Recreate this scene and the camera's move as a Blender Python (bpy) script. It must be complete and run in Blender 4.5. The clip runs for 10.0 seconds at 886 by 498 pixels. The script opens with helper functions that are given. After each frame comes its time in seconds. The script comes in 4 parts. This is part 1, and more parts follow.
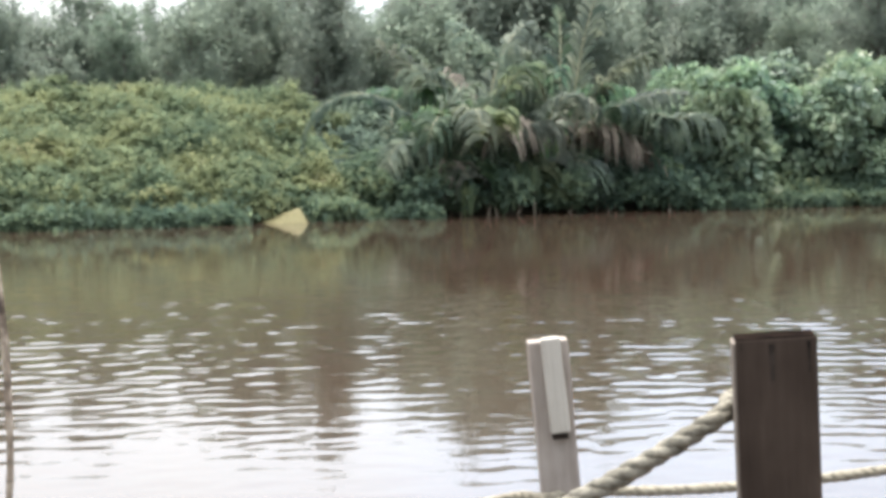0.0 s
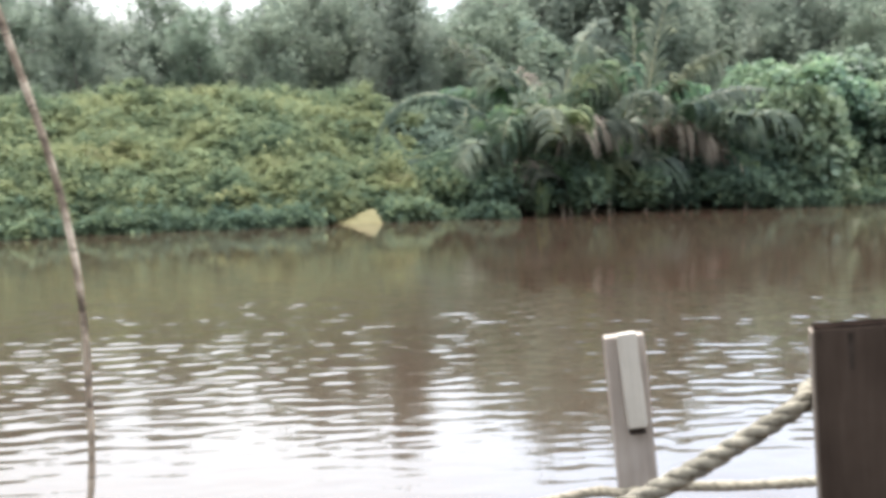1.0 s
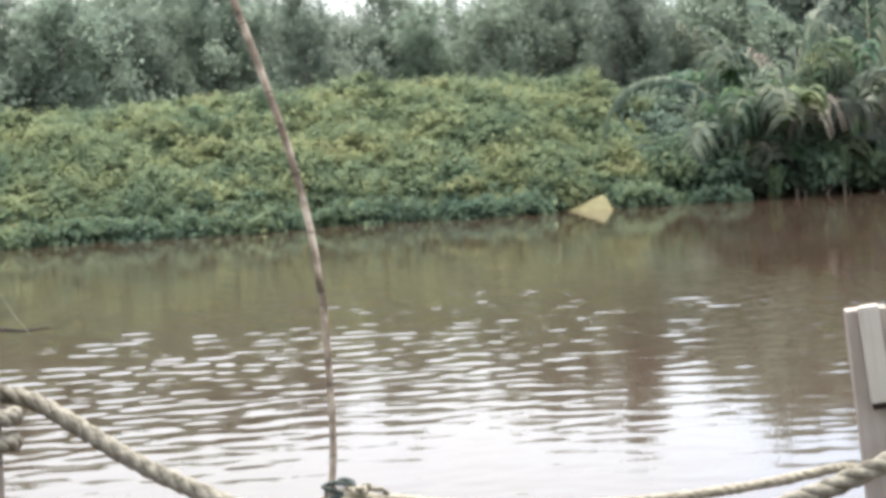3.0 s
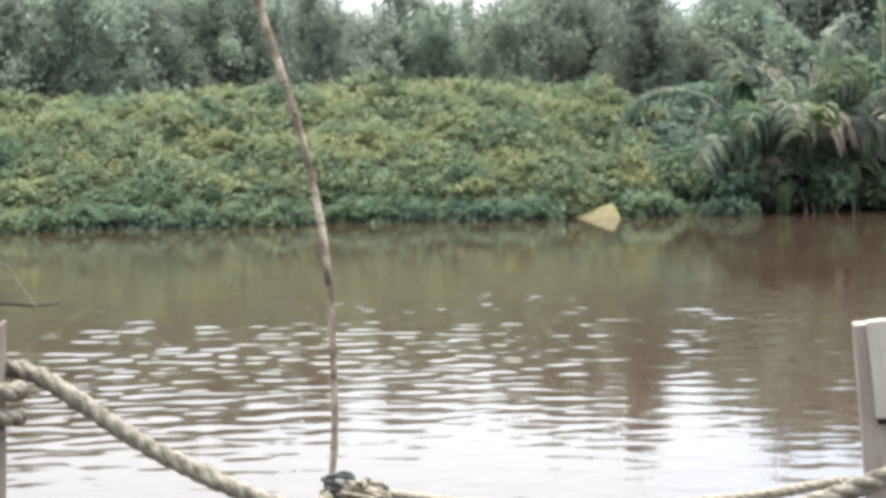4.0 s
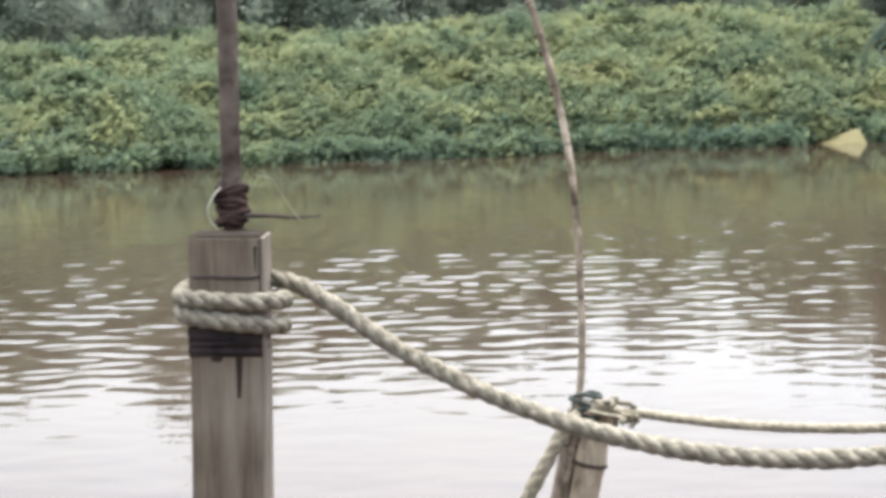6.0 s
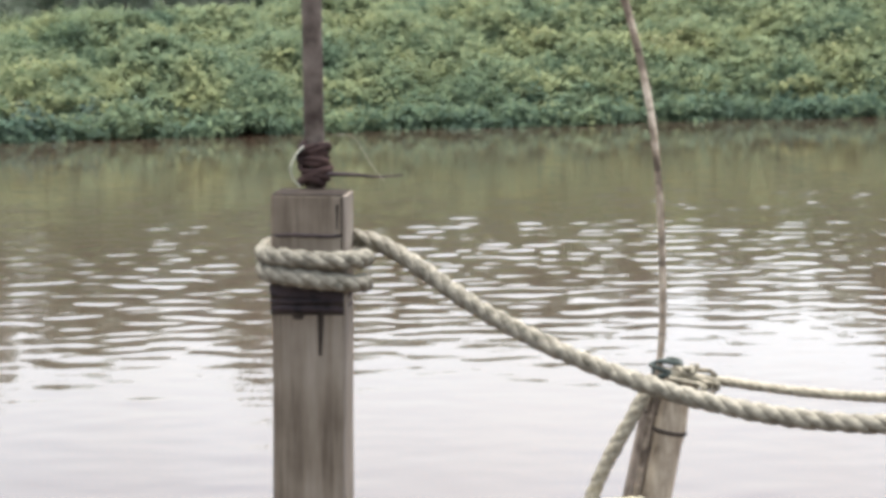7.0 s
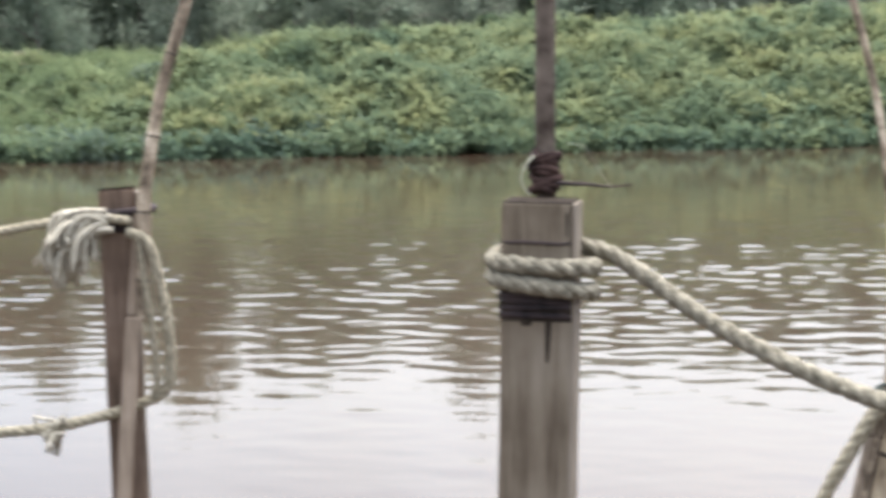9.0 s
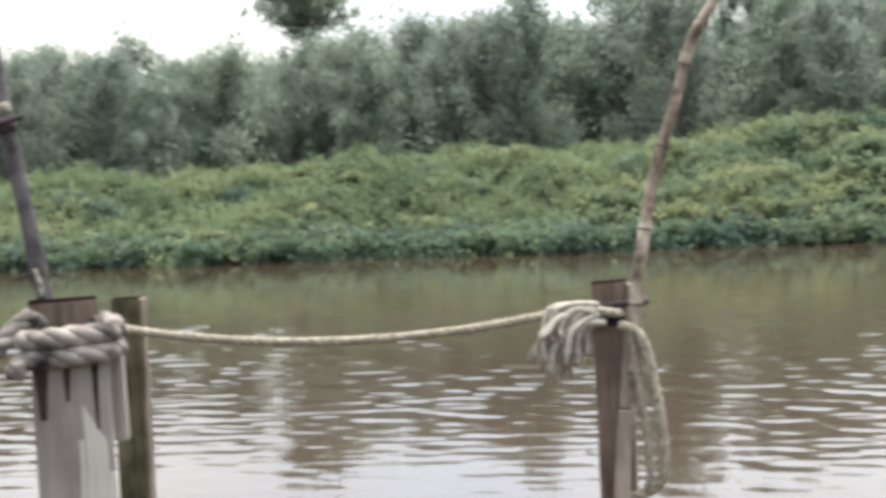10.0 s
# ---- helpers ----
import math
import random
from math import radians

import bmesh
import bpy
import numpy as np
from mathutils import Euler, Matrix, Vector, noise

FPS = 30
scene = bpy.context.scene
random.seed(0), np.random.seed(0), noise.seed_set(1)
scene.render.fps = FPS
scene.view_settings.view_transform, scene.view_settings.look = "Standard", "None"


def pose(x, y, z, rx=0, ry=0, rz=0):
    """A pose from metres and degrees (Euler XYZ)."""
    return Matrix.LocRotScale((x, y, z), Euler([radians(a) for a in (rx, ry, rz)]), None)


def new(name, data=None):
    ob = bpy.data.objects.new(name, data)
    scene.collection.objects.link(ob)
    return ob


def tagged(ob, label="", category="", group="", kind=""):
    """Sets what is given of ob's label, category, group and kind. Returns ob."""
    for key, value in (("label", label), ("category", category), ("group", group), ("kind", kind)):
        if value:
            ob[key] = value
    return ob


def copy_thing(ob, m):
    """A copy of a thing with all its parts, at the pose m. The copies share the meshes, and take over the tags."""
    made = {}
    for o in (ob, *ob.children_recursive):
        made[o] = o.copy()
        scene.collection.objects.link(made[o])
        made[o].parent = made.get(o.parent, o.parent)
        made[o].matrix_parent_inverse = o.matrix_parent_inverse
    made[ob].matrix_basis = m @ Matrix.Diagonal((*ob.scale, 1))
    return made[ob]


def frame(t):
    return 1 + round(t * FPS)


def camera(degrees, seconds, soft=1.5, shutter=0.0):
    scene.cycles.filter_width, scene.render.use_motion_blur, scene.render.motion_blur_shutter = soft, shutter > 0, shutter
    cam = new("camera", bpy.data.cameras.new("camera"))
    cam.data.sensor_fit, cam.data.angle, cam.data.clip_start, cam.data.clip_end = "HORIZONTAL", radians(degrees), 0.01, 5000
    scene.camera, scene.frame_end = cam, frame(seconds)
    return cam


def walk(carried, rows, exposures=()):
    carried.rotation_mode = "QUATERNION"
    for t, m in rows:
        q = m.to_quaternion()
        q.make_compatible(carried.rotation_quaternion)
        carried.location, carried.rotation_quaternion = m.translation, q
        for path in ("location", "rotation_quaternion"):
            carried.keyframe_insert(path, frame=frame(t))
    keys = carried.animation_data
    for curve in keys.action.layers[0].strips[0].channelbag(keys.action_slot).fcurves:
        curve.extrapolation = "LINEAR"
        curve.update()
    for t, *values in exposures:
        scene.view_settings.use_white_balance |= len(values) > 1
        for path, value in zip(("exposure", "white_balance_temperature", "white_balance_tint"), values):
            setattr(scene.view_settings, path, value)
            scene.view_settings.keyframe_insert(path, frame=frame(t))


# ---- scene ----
EXPO = 2.34
KELVIN, TINT = 6260, 10.4
WAVE = 0.029
# ---------------------------------------------------------------- camera
EYE_ROWS = [  # seconds, x, y, z, turn to the left, pitch, roll
    (0, 0.050, 0.013, 2.686, -14.56, -3.24, -0.70),
    (0.5, 0.048, 0.007, 2.680, -14.41, -3.43, -0.85),
    (1, 0.044, 0.002, 2.674, -12.12, -3.20, -1.25),
    (1.5, 0.038, -0.003, 2.666, -9.80, -3.21, -1.41),
    (2, 0.042, -0.012, 2.654, -6.28, -3.26, -2.58),
    (2.5, 0.038, -0.021, 2.647, -4.71, -3.42, -2.80),
    (2.7, 0.036, -0.012, 2.644, -4.54, -3.39, -3.02),
    (3.8, 0.025, 0.016, 2.626, -4.58, -3.17, -0.87),
    (4, 0.022, 0.017, 2.622, -4.39, -3.25, -0.43),
    (4.5, 0.016, 0.005, 2.612, -3.59, -3.04, -0.12),
    (5, 0.011, -0.009, 2.610, -1.33, -3.91, -0.37),
    (5.5, 0.000, 0.000, 2.600, 0.48, -4.87, -0.69),
    (6, -0.005, -0.009, 2.592, 3.45, -5.41, -1.41),
    (6.2, -0.006, -0.006, 2.588, 3.80, -5.80, -1.51),
    (7.3, -0.008, -0.008, 2.571, 6.51, -6.54, -1.00),
    (7.5, -0.004, -0.020, 2.566, 6.14, -6.67, -0.96),
    (8, -0.003, -0.024, 2.564, 6.28, -6.43, -0.93),
    (8.5, -0.013, -0.033, 2.559, 9.63, -6.24, -0.74),
    (9, -0.021, -0.041, 2.561, 13.24, -5.62, -0.67),
    (9.3, -0.026, -0.030, 2.563, 17.05, -4.97, -2.33),
    (9.5, -0.028, -0.031, 2.564, 20.71, -3.61, -2.79),
    (9.6, -0.033, -0.027, 2.565, 22.07, -3.40, -2.85),
    (9.7, -0.040, -0.022, 2.566, 24.05, -3.05, -2.50),
    (9.8, -0.048, -0.018, 2.568, 26.47, -2.62, -2.11),
    (10, -0.060, -0.014, 2.569, 28.89, -2.32, -2.15),
]
cam = camera(28.35, 10.0, soft=3.9, shutter=0.5)
walk(cam, [(t, pose(x, y, z, 90 + pitch, 0, yaw) @ pose(0, 0, 0, 0, 0, roll)) for t, x, y, z, yaw, pitch, roll in EYE_ROWS],
     exposures=[(t, EXPO + change, KELVIN, TINT) for t, change in ((0, -0.03), (0.5, 0.05), (1.0, 0.05), (1.5, 0.02), (2.5, -0.02), (4.0, 0.01), (5.5, 0.0), (7.5, -0.03), (8.5, -0.04), (9.2, -0.02), (9.6, 0.0), (10.0, -0.2))])

# ---------------------------------------------------------------- sky and sun
SUN_ELEV, SUN_TURN = radians(76), radians(8)
world = bpy.data.worlds.new("overcast_sky")
scene.world = world
world.use_nodes = True
wn, wl = world.node_tree.nodes, world.node_tree.links
wn.clear()
sky = wn.new("ShaderNodeTexSky")
sky.sky_type = "NISHITA"
sky.sun_disc = False
sky.sun_elevation, sky.sun_rotation = SUN_ELEV, SUN_TURN
sky.air_density, sky.dust_density, sky.ozone_density = 1.0, 4.0, 1.0
pale = wn.new("ShaderNodeHueSaturation")
pale.inputs["Saturation"].default_value = 0.46
coord = wn.new("ShaderNodeTexCoord")
cloud = wn.new("ShaderNodeTexNoise")
cloud.noise_dimensions = "4D"
cloud.inputs["W"].default_value = 1.0
cloud.inputs["Scale"].default_value, cloud.inputs["Detail"].default_value = 2.6, 4.0
ramp = wn.new("ShaderNodeMapRange")
ramp.inputs["From Min"].default_value, ramp.inputs["From Max"].default_value = 0.3, 0.7
ramp.inputs["To Min"].default_value, ramp.inputs["To Max"].default_value = 0.86, 1.14
tone = wn.new("ShaderNodeTexNoise")
tone.noise_dimensions = "4D"
tone.inputs["W"].default_value = 3.0
tone.inputs["Scale"].default_value, tone.inputs["Detail"].default_value = 1.7, 3.0
tint = wn.new("ShaderNodeValToRGB")
tint.color_ramp.elements[0].position, tint.color_ramp.elements[0].color = 0.4, (0.94, 0.975, 1.01, 1)
tint.color_ramp.elements[1].position, tint.color_ramp.elements[1].color = 0.6, (1.06, 1.0, 0.91, 1)
mul, dye = wn.new("ShaderNodeMix"), wn.new("ShaderNodeMix")
for m in (mul, dye):
    m.data_type, m.blend_type = "RGBA", "MULTIPLY"
    m.inputs["Factor"].default_value = 1.0
back = wn.new("ShaderNodeBackground")
back.inputs["Strength"].default_value = 0.11
out = wn.new("ShaderNodeOutputWorld")
wl.new(sky.outputs["Color"], pale.inputs["Color"])
wl.new(coord.outputs["Generated"], cloud.inputs["Vector"])
wl.new(cloud.outputs["Fac"], ramp.inputs["Value"])
wl.new(pale.outputs["Color"], mul.inputs["A"])
wl.new(ramp.outputs["Result"], mul.inputs["B"])
wl.new(coord.outputs["Generated"], tone.inputs["Vector"])
wl.new(tone.outputs["Fac"], tint.inputs["Fac"])
wl.new(mul.outputs["Result"], dye.inputs["A"])
wl.new(tint.outputs["Color"], dye.inputs["B"])
wl.new(dye.outputs["Result"], back.inputs["Color"])
wl.new(back.outputs["Background"], out.inputs["Surface"])

sun_data = bpy.data.lights.new("sun", "SUN")
sun_data.energy, sun_data.angle, sun_data.color = 1.5, radians(60), (1.0, 0.96, 0.91)
sun = new("sun", sun_data)
toward = Vector((math.sin(SUN_TURN) * math.cos(SUN_ELEV), math.cos(SUN_TURN) * math.cos(SUN_ELEV), math.sin(SUN_ELEV)))
sun.matrix_world = Matrix.Translation((0, 0, 60)) @ toward.to_track_quat("Z", "Y").to_matrix().to_4x4()

# ---------------------------------------------------------------- materials


def material(name):
    m = bpy.data.materials.new(name)
    m.use_nodes = True
    nodes, links = m.node_tree.nodes, m.node_tree.links
    return m, nodes, links, nodes["Principled BSDF"]


def ramp_node(nodes, stops):
    r = nodes.new("ShaderNodeValToRGB")
    while len(r.color_ramp.elements) < len(stops):
        r.color_ramp.elements.new(0.5)
    for e, (p, c) in zip(r.color_ramp.elements, stops):
        e.position, e.color = p, (*c, 1)
    return r


def leaf_material(name, stops, rough=0.6, through_light=0.25, patch=0.35, plant=0.0, gloss=0.15, mottle=1.9, single=0.45):
    """Foliage: each leaf has its own tone, with broader patches of tone over the plant."""
    m, nodes, links, bsdf = material(name)
    geo = nodes.new("ShaderNodeNewGeometry")
    tex = nodes.new("ShaderNodeTexNoise")
    tex.inputs["Scale"].default_value, tex.inputs["Detail"].default_value = patch, 3.0
    mix = nodes.new("ShaderNodeMath")
    mix.operation = "MULTIPLY_ADD"
    mix.inputs[1].default_value = single
    shift = nodes.new("ShaderNodeMath")
    shift.operation = "MULTIPLY_ADD"
    shift.inputs[1].default_value, shift.inputs[2].default_value = mottle, 0.455 - 0.5 * single - mottle * 0.5
    r = ramp_node(nodes, stops)
    links.new(geo.outputs["Position"], tex.inputs["Vector"])
    links.new(tex.outputs["Fac"], shift.inputs[0])
    links.new(geo.outputs["Random Per Island"], mix.inputs[0])
    links.new(shift.outputs[0], mix.inputs[2])
    links.new(mix.outputs[0], r.inputs["Fac"])
    info = nodes.new("ShaderNodeObjectInfo")
    hue = nodes.new("ShaderNodeHueSaturation")
    for socket, low, high, turn in (("Hue", 0.5 - 0.035 * plant, 0.5 + 0.035 * plant, 1.0), ("Value", 1 - 0.25 * plant, 1 + 0.25 * plant, 7.0), ("Saturation", 1 - 0.3 * plant, 1 + 0.3 * plant, 13.0)):
        own = nodes.new("ShaderNodeMath")
        own.operation = "MULTIPLY"
        own.inputs[1].default_value = turn
        part_ = nodes.new("ShaderNodeMath")
        part_.operation = "FRACT"
        span = nodes.new("ShaderNodeMapRange")
        span.inputs["To Min"].default_value, span.inputs["To Max"].default_value = low, high
        links.new(info.outputs["Random"], own.inputs[0])
        links.new(own.outputs[0], part_.inputs[0])
        links.new(part_.outputs[0], span.inputs["Value"])
        links.new(span.outputs["Result"], hue.inputs[socket])
    links.new(r.outputs["Color"], hue.inputs["Color"])
    links.new(hue.outputs["Color"], bsdf.inputs["Base Color"])
    bsdf.inputs["Roughness"].default_value = rough
    bsdf.inputs["Specular IOR Level"].default_value = gloss
    tr = nodes.new("ShaderNodeBsdfTranslucent")
    links.new(hue.outputs["Color"], tr.inputs["Color"])
    sh = nodes.new("ShaderNodeMixShader")
    sh.inputs["Fac"].default_value = through_light
    links.new(bsdf.outputs["BSDF"], sh.inputs[1])
    links.new(tr.outputs["BSDF"], sh.inputs[2])
    links.new(sh.outputs["Shader"], nodes["Material Output"].inputs["Surface"])
    return m


def wood_material(name, dark, mid, light, scale=1.0, rough=0.85, bump=0.8, along=(42, 42, 2.0), contrast=0.25):
    """Weathered timber: long grain, blotchy stains, fine cracks; local z runs along the grain."""
    m, nodes, links, bsdf = material(name)
    co = nodes.new("ShaderNodeTexCoord")
    mp = nodes.new("ShaderNodeMapping")
    mp.inputs["Scale"].default_value = [a * scale for a in along]
    grain = nodes.new("ShaderNodeTexNoise")
    grain.inputs["Scale"].default_value, grain.inputs["Detail"].default_value, grain.inputs["Roughness"].default_value = 3.0, 8.0, 0.65
    blot = nodes.new("ShaderNodeTexNoise")
    blot.inputs["Scale"].default_value, blot.inputs["Detail"].default_value = 6.0 * scale, 4.0
    add = nodes.new("ShaderNodeMath")
    add.operation = "MULTIPLY_ADD"
    add.inputs[1].default_value = 0.6
    half = nodes.new("ShaderNodeMath")
    half.operation = "MULTIPLY_ADD"
    half.inputs[1].default_value, half.inputs[2].default_value = 0.6, -0.1
    r = ramp_node(nodes, [(0.5 - contrast, dark), (0.5, mid), (0.5 + contrast, light)])
    links.new(co.outputs["Object"], mp.inputs["Vector"])
    links.new(mp.outputs["Vector"], grain.inputs["Vector"])
    links.new(co.outputs["Object"], blot.inputs["Vector"])
    links.new(blot.outputs["Fac"], half.inputs[0])
    links.new(grain.outputs["Fac"], add.inputs[0])
    links.new(half.outputs[0], add.inputs[2])
    links.new(add.outputs[0], r.inputs["Fac"])
    links.new(r.outputs["Color"], bsdf.inputs["Base Color"])
    bsdf.inputs["Roughness"].default_value, bsdf.inputs["Specular IOR Level"].default_value = rough, 0.12
    bp = nodes.new("ShaderNodeBump")
    bp.inputs["Strength"].default_value, bp.inputs["Distance"].default_value = bump, 0.006
    links.new(grain.outputs["Fac"], bp.inputs["Height"])
    links.new(bp.outputs["Normal"], bsdf.inputs["Normal"])
    return m


def plain_material(name, a, b, scale=20.0, rough=0.7, metal=0.0, bump=0.2, sheen=0.3):
    m, nodes, links, bsdf = material(name)
    co = nodes.new("ShaderNodeTexCoord")
    tex = nodes.new("ShaderNodeTexNoise")
    tex.inputs["Scale"].default_value, tex.inputs["Detail"].default_value = scale, 6.0
    r = ramp_node(nodes, [(0.3, a), (0.7, b)])
    links.new(co.outputs["Object"], tex.inputs["Vector"])
    links.new(tex.outputs["Fac"], r.inputs["Fac"])
    links.new(r.outputs["Color"], bsdf.inputs["Base Color"])
    bsdf.inputs["Roughness"].default_value, bsdf.inputs["Metallic"].default_value = rough, metal
    bsdf.inputs["Specular IOR Level"].default_value = sheen
    bp = nodes.new("ShaderNodeBump")
    bp.inputs["Strength"].default_value, bp.inputs["Distance"].default_value = bump, 0.01
    links.new(tex.outputs["Fac"], bp.inputs["Height"])
    links.new(bp.outputs["Normal"], bsdf.inputs["Normal"])
    return m


M_SHRUB = leaf_material("shrub_leaves", [(0.0, (0.088, 0.130, 0.086)), (0.3, (0.133, 0.175, 0.105)), (0.65, (0.195, 0.225, 0.120)), (0.92, (0.234, 0.251, 0.125)), (1.0, (0.286, 0.272, 0.159))], rough=0.7, through_light=0.58, patch=0.42, gloss=0.08, mottle=2.0, single=0.3)
# dark tones raised to stand in for haze along the far shore
M_EDGE = leaf_material("waterside_leaves", [(0.0, (0.068, 0.108, 0.080)), (0.5, (0.118, 0.168, 0.108)), (0.9, (0.190, 0.236, 0.130)), (1.0, (0.290, 0.308, 0.165))], rough=0.7, through_light=0.55)
M_CREEPER = leaf_material("creeper_leaves", [(0.0, (0.090, 0.125, 0.068)), (0.35, (0.131, 0.173, 0.094)), (0.65, (0.174, 0.215, 0.114)), (0.92, (0.227, 0.253, 0.137)), (1.0, (0.253, 0.242, 0.185))], rough=0.75, through_light=0.58, patch=0.3, gloss=0.08, mottle=2.2, single=0.28)
# leaf colour lifted and greyed to carry the haze of distance
M_HAZY_TREE = leaf_material("hazy_tree_leaves", [(0.0, (0.160, 0.202, 0.160)), (0.5, (0.214, 0.256, 0.199)), (1.0, (0.270, 0.309, 0.231))], rough=0.9, through_light=0.62, patch=0.15, plant=0.4, gloss=0.05, mottle=1.0)
# next three leaf colours: also lifted in place of haze
M_DARKSHRUB = leaf_material("dark_shrub_leaves", [(0.0, (0.082, 0.118, 0.098)), (0.5, (0.132, 0.176, 0.132)), (1.0, (0.186, 0.232, 0.158))], rough=0.7, through_light=0.58)
M_BROAD = leaf_material("broad_leaves", [(0.0, (0.110, 0.172, 0.128)), (0.4, (0.190, 0.262, 0.170)), (0.75, (0.258, 0.332, 0.205)), (1.0, (0.37, 0.42, 0.29))], rough=0.42, through_light=0.45, plant=0.5, gloss=0.4)
M_PALM = leaf_material("palm_leaflets", [(0.0, (0.074, 0.112, 0.082)), (0.4, (0.120, 0.166, 0.106)), (0.75, (0.184, 0.230, 0.136)), (1.0, (0.34, 0.36, 0.250))], rough=0.6, through_light=0.52, patch=0.8, plant=1.5, gloss=0.12)
M_DRYPALM = leaf_material("dry_leaflets", [(0.0, (0.11, 0.095, 0.075)), (0.5, (0.19, 0.165, 0.13)), (1.0, (0.27, 0.24, 0.19))], rough=0.7)
M_RIB = plain_material("palm_rib", (0.12, 0.13, 0.06), (0.28, 0.26, 0.16), 4.0, 0.5)
M_BARK = plain_material("bark", (0.10, 0.088, 0.075), (0.22, 0.2, 0.175), 3.0, 0.9, bump=0.5)
M_MUD = plain_material("mud", (0.05, 0.038, 0.026), (0.10, 0.08, 0.055), 1.5, 0.85, bump=0.5)
M_EARTH = plain_material("dry_earth", (0.092, 0.081, 0.032), (0.128, 0.117, 0.054), 5.0, 0.9, bump=0.5)
M_DARKWOOD = wood_material("dark_timber", (0.022, 0.015, 0.011), (0.052, 0.038, 0.028), (0.088, 0.068, 0.052), contrast=0.28, along=(12, 12, 1.2))
M_GREYWOOD = wood_material("grey_timber", (0.070, 0.054, 0.039), (0.167, 0.137, 0.103), (0.246, 0.211, 0.166), contrast=0.17, along=(20, 20, 1.2))
# paler tone for the facings added to the sides of some posts
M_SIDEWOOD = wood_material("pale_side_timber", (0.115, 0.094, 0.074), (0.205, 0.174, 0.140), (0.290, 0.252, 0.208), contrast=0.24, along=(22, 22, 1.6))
M_PALEWOOD = wood_material("pale_timber", (0.196, 0.167, 0.138), (0.304, 0.265, 0.224), (0.392, 0.350, 0.298), contrast=0.25, along=(16, 16, 1.4))
M_WORN = wood_material("worn_timber", (0.120, 0.102, 0.086), (0.225, 0.198, 0.172), (0.330, 0.300, 0.265), contrast=0.2, along=(12, 12, 0.9))
M_WHITE = wood_material("white_batten", (0.330, 0.303, 0.250), (0.450, 0.420, 0.355), (0.520, 0.490, 0.425), contrast=0.25, along=(16, 16, 1.4))
M_BROWNWOOD = wood_material("brown_timber", (0.051, 0.037, 0.028), (0.144, 0.103, 0.078), (0.237, 0.179, 0.138), contrast=0.2, along=(22, 22, 1.6))
M_TANWOOD = wood_material("tan_timber", (0.139, 0.107, 0.079), (0.291, 0.232, 0.179), (0.430, 0.352, 0.279), contrast=0.22, along=(22, 22, 1.6))
M_MOSSWOOD = wood_material("mossy_timber", (0.03, 0.028, 0.015), (0.07, 0.064, 0.034), (0.14, 0.125, 0.085), contrast=0.1)
M_YELLOWWOOD = wood_material("yellow_timber", (0.291, 0.252, 0.162), (0.414, 0.370, 0.252), (0.504, 0.459, 0.347), contrast=0.18)
M_BAMBOO = wood_material("dry_bamboo", (0.165, 0.131, 0.094), (0.347, 0.287, 0.212), (0.529, 0.451, 0.340), contrast=0.15, along=(14, 14, 3))
M_GREYBAMBOO = wood_material("grey_bamboo", (0.100, 0.082, 0.064), (0.240, 0.200, 0.162), (0.390, 0.340, 0.285), contrast=0.13, along=(10, 10, 4))
M_NODE = plain_material("bamboo_node", (0.035, 0.028, 0.022), (0.09, 0.07, 0.055), 30, 0.9)
M_CANE = wood_material("mottled_cane", (0.086, 0.067, 0.049), (0.276, 0.224, 0.167), (0.575, 0.494, 0.385), contrast=0.12, along=(5, 5, 5))
M_LASH = plain_material("lashing_strip", (0.010, 0.008, 0.009), (0.080, 0.050, 0.043), 16.0, 0.9, sheen=0.1)
M_ROPE_DARK = plain_material("grimy_rope", (0.030, 0.027, 0.025), (0.330, 0.295, 0.255), 20.0, 0.95, bump=0.6, sheen=0.1)
M_ROPE = plain_material("hemp_rope", (0.105, 0.096, 0.072), (0.285, 0.262, 0.204), 55.0, 0.95, bump=0.8)
M_ROPE_PALE = plain_material("pale_rope", (0.165, 0.146, 0.105), (0.349, 0.315, 0.235), 50.0, 0.95, bump=0.8)
M_YARN = plain_material("loose_yarn", (0.260, 0.238, 0.188), (0.440, 0.408, 0.335), 50.0, 0.95)
M_STRAP = plain_material("black_rubber", (0.012, 0.010, 0.012), (0.056, 0.040, 0.040), 35.0, 0.85)
M_END = plain_material("end_grain", (0.004, 0.003, 0.003), (0.018, 0.013, 0.010), 40.0, 1.0, sheen=0.0)
# tar stains, and the shade put in at the batten's hollow end
M_STAIN_SHADE = plain_material("tar_stain_shade", (0.015, 0.012, 0.01), (0.05, 0.04, 0.032), 30.0, 0.95, sheen=0.04)
M_POLE = plain_material("rusty_pipe", (0.043, 0.032, 0.026), (0.152, 0.125, 0.104), 28.0, 0.85, bump=0.5, sheen=0.15)
M_DARKPOLE = plain_material("dark_pole", (0.030, 0.027, 0.027), (0.135, 0.122, 0.118), 22.0, 0.8, bump=0.5, sheen=0.2)
M_CORD = plain_material("green_cord", (0.018, 0.026, 0.023), (0.080, 0.096, 0.082), 40.0, 0.85)
M_TWINE = plain_material("nylon_twine", (0.25, 0.26, 0.2), (0.4, 0.4, 0.32), 30.0, 0.6)

# water: brown, full of silt, with a smooth reflecting face
M_WATER, nodes, links, bsdf = material("river_water")
geo = nodes.new("ShaderNodeNewGeometry")
tex = nodes.new("ShaderNodeTexNoise")
tex.inputs["Scale"].default_value, tex.inputs["Detail"].default_value = 0.08, 3.0
r = ramp_node(nodes, [(0.3, (0.042, 0.028, 0.019)), (0.7, (0.056, 0.038, 0.026))])
links.new(geo.outputs["Position"], tex.inputs["Vector"])
links.new(tex.outputs["Fac"], r.inputs["Fac"])
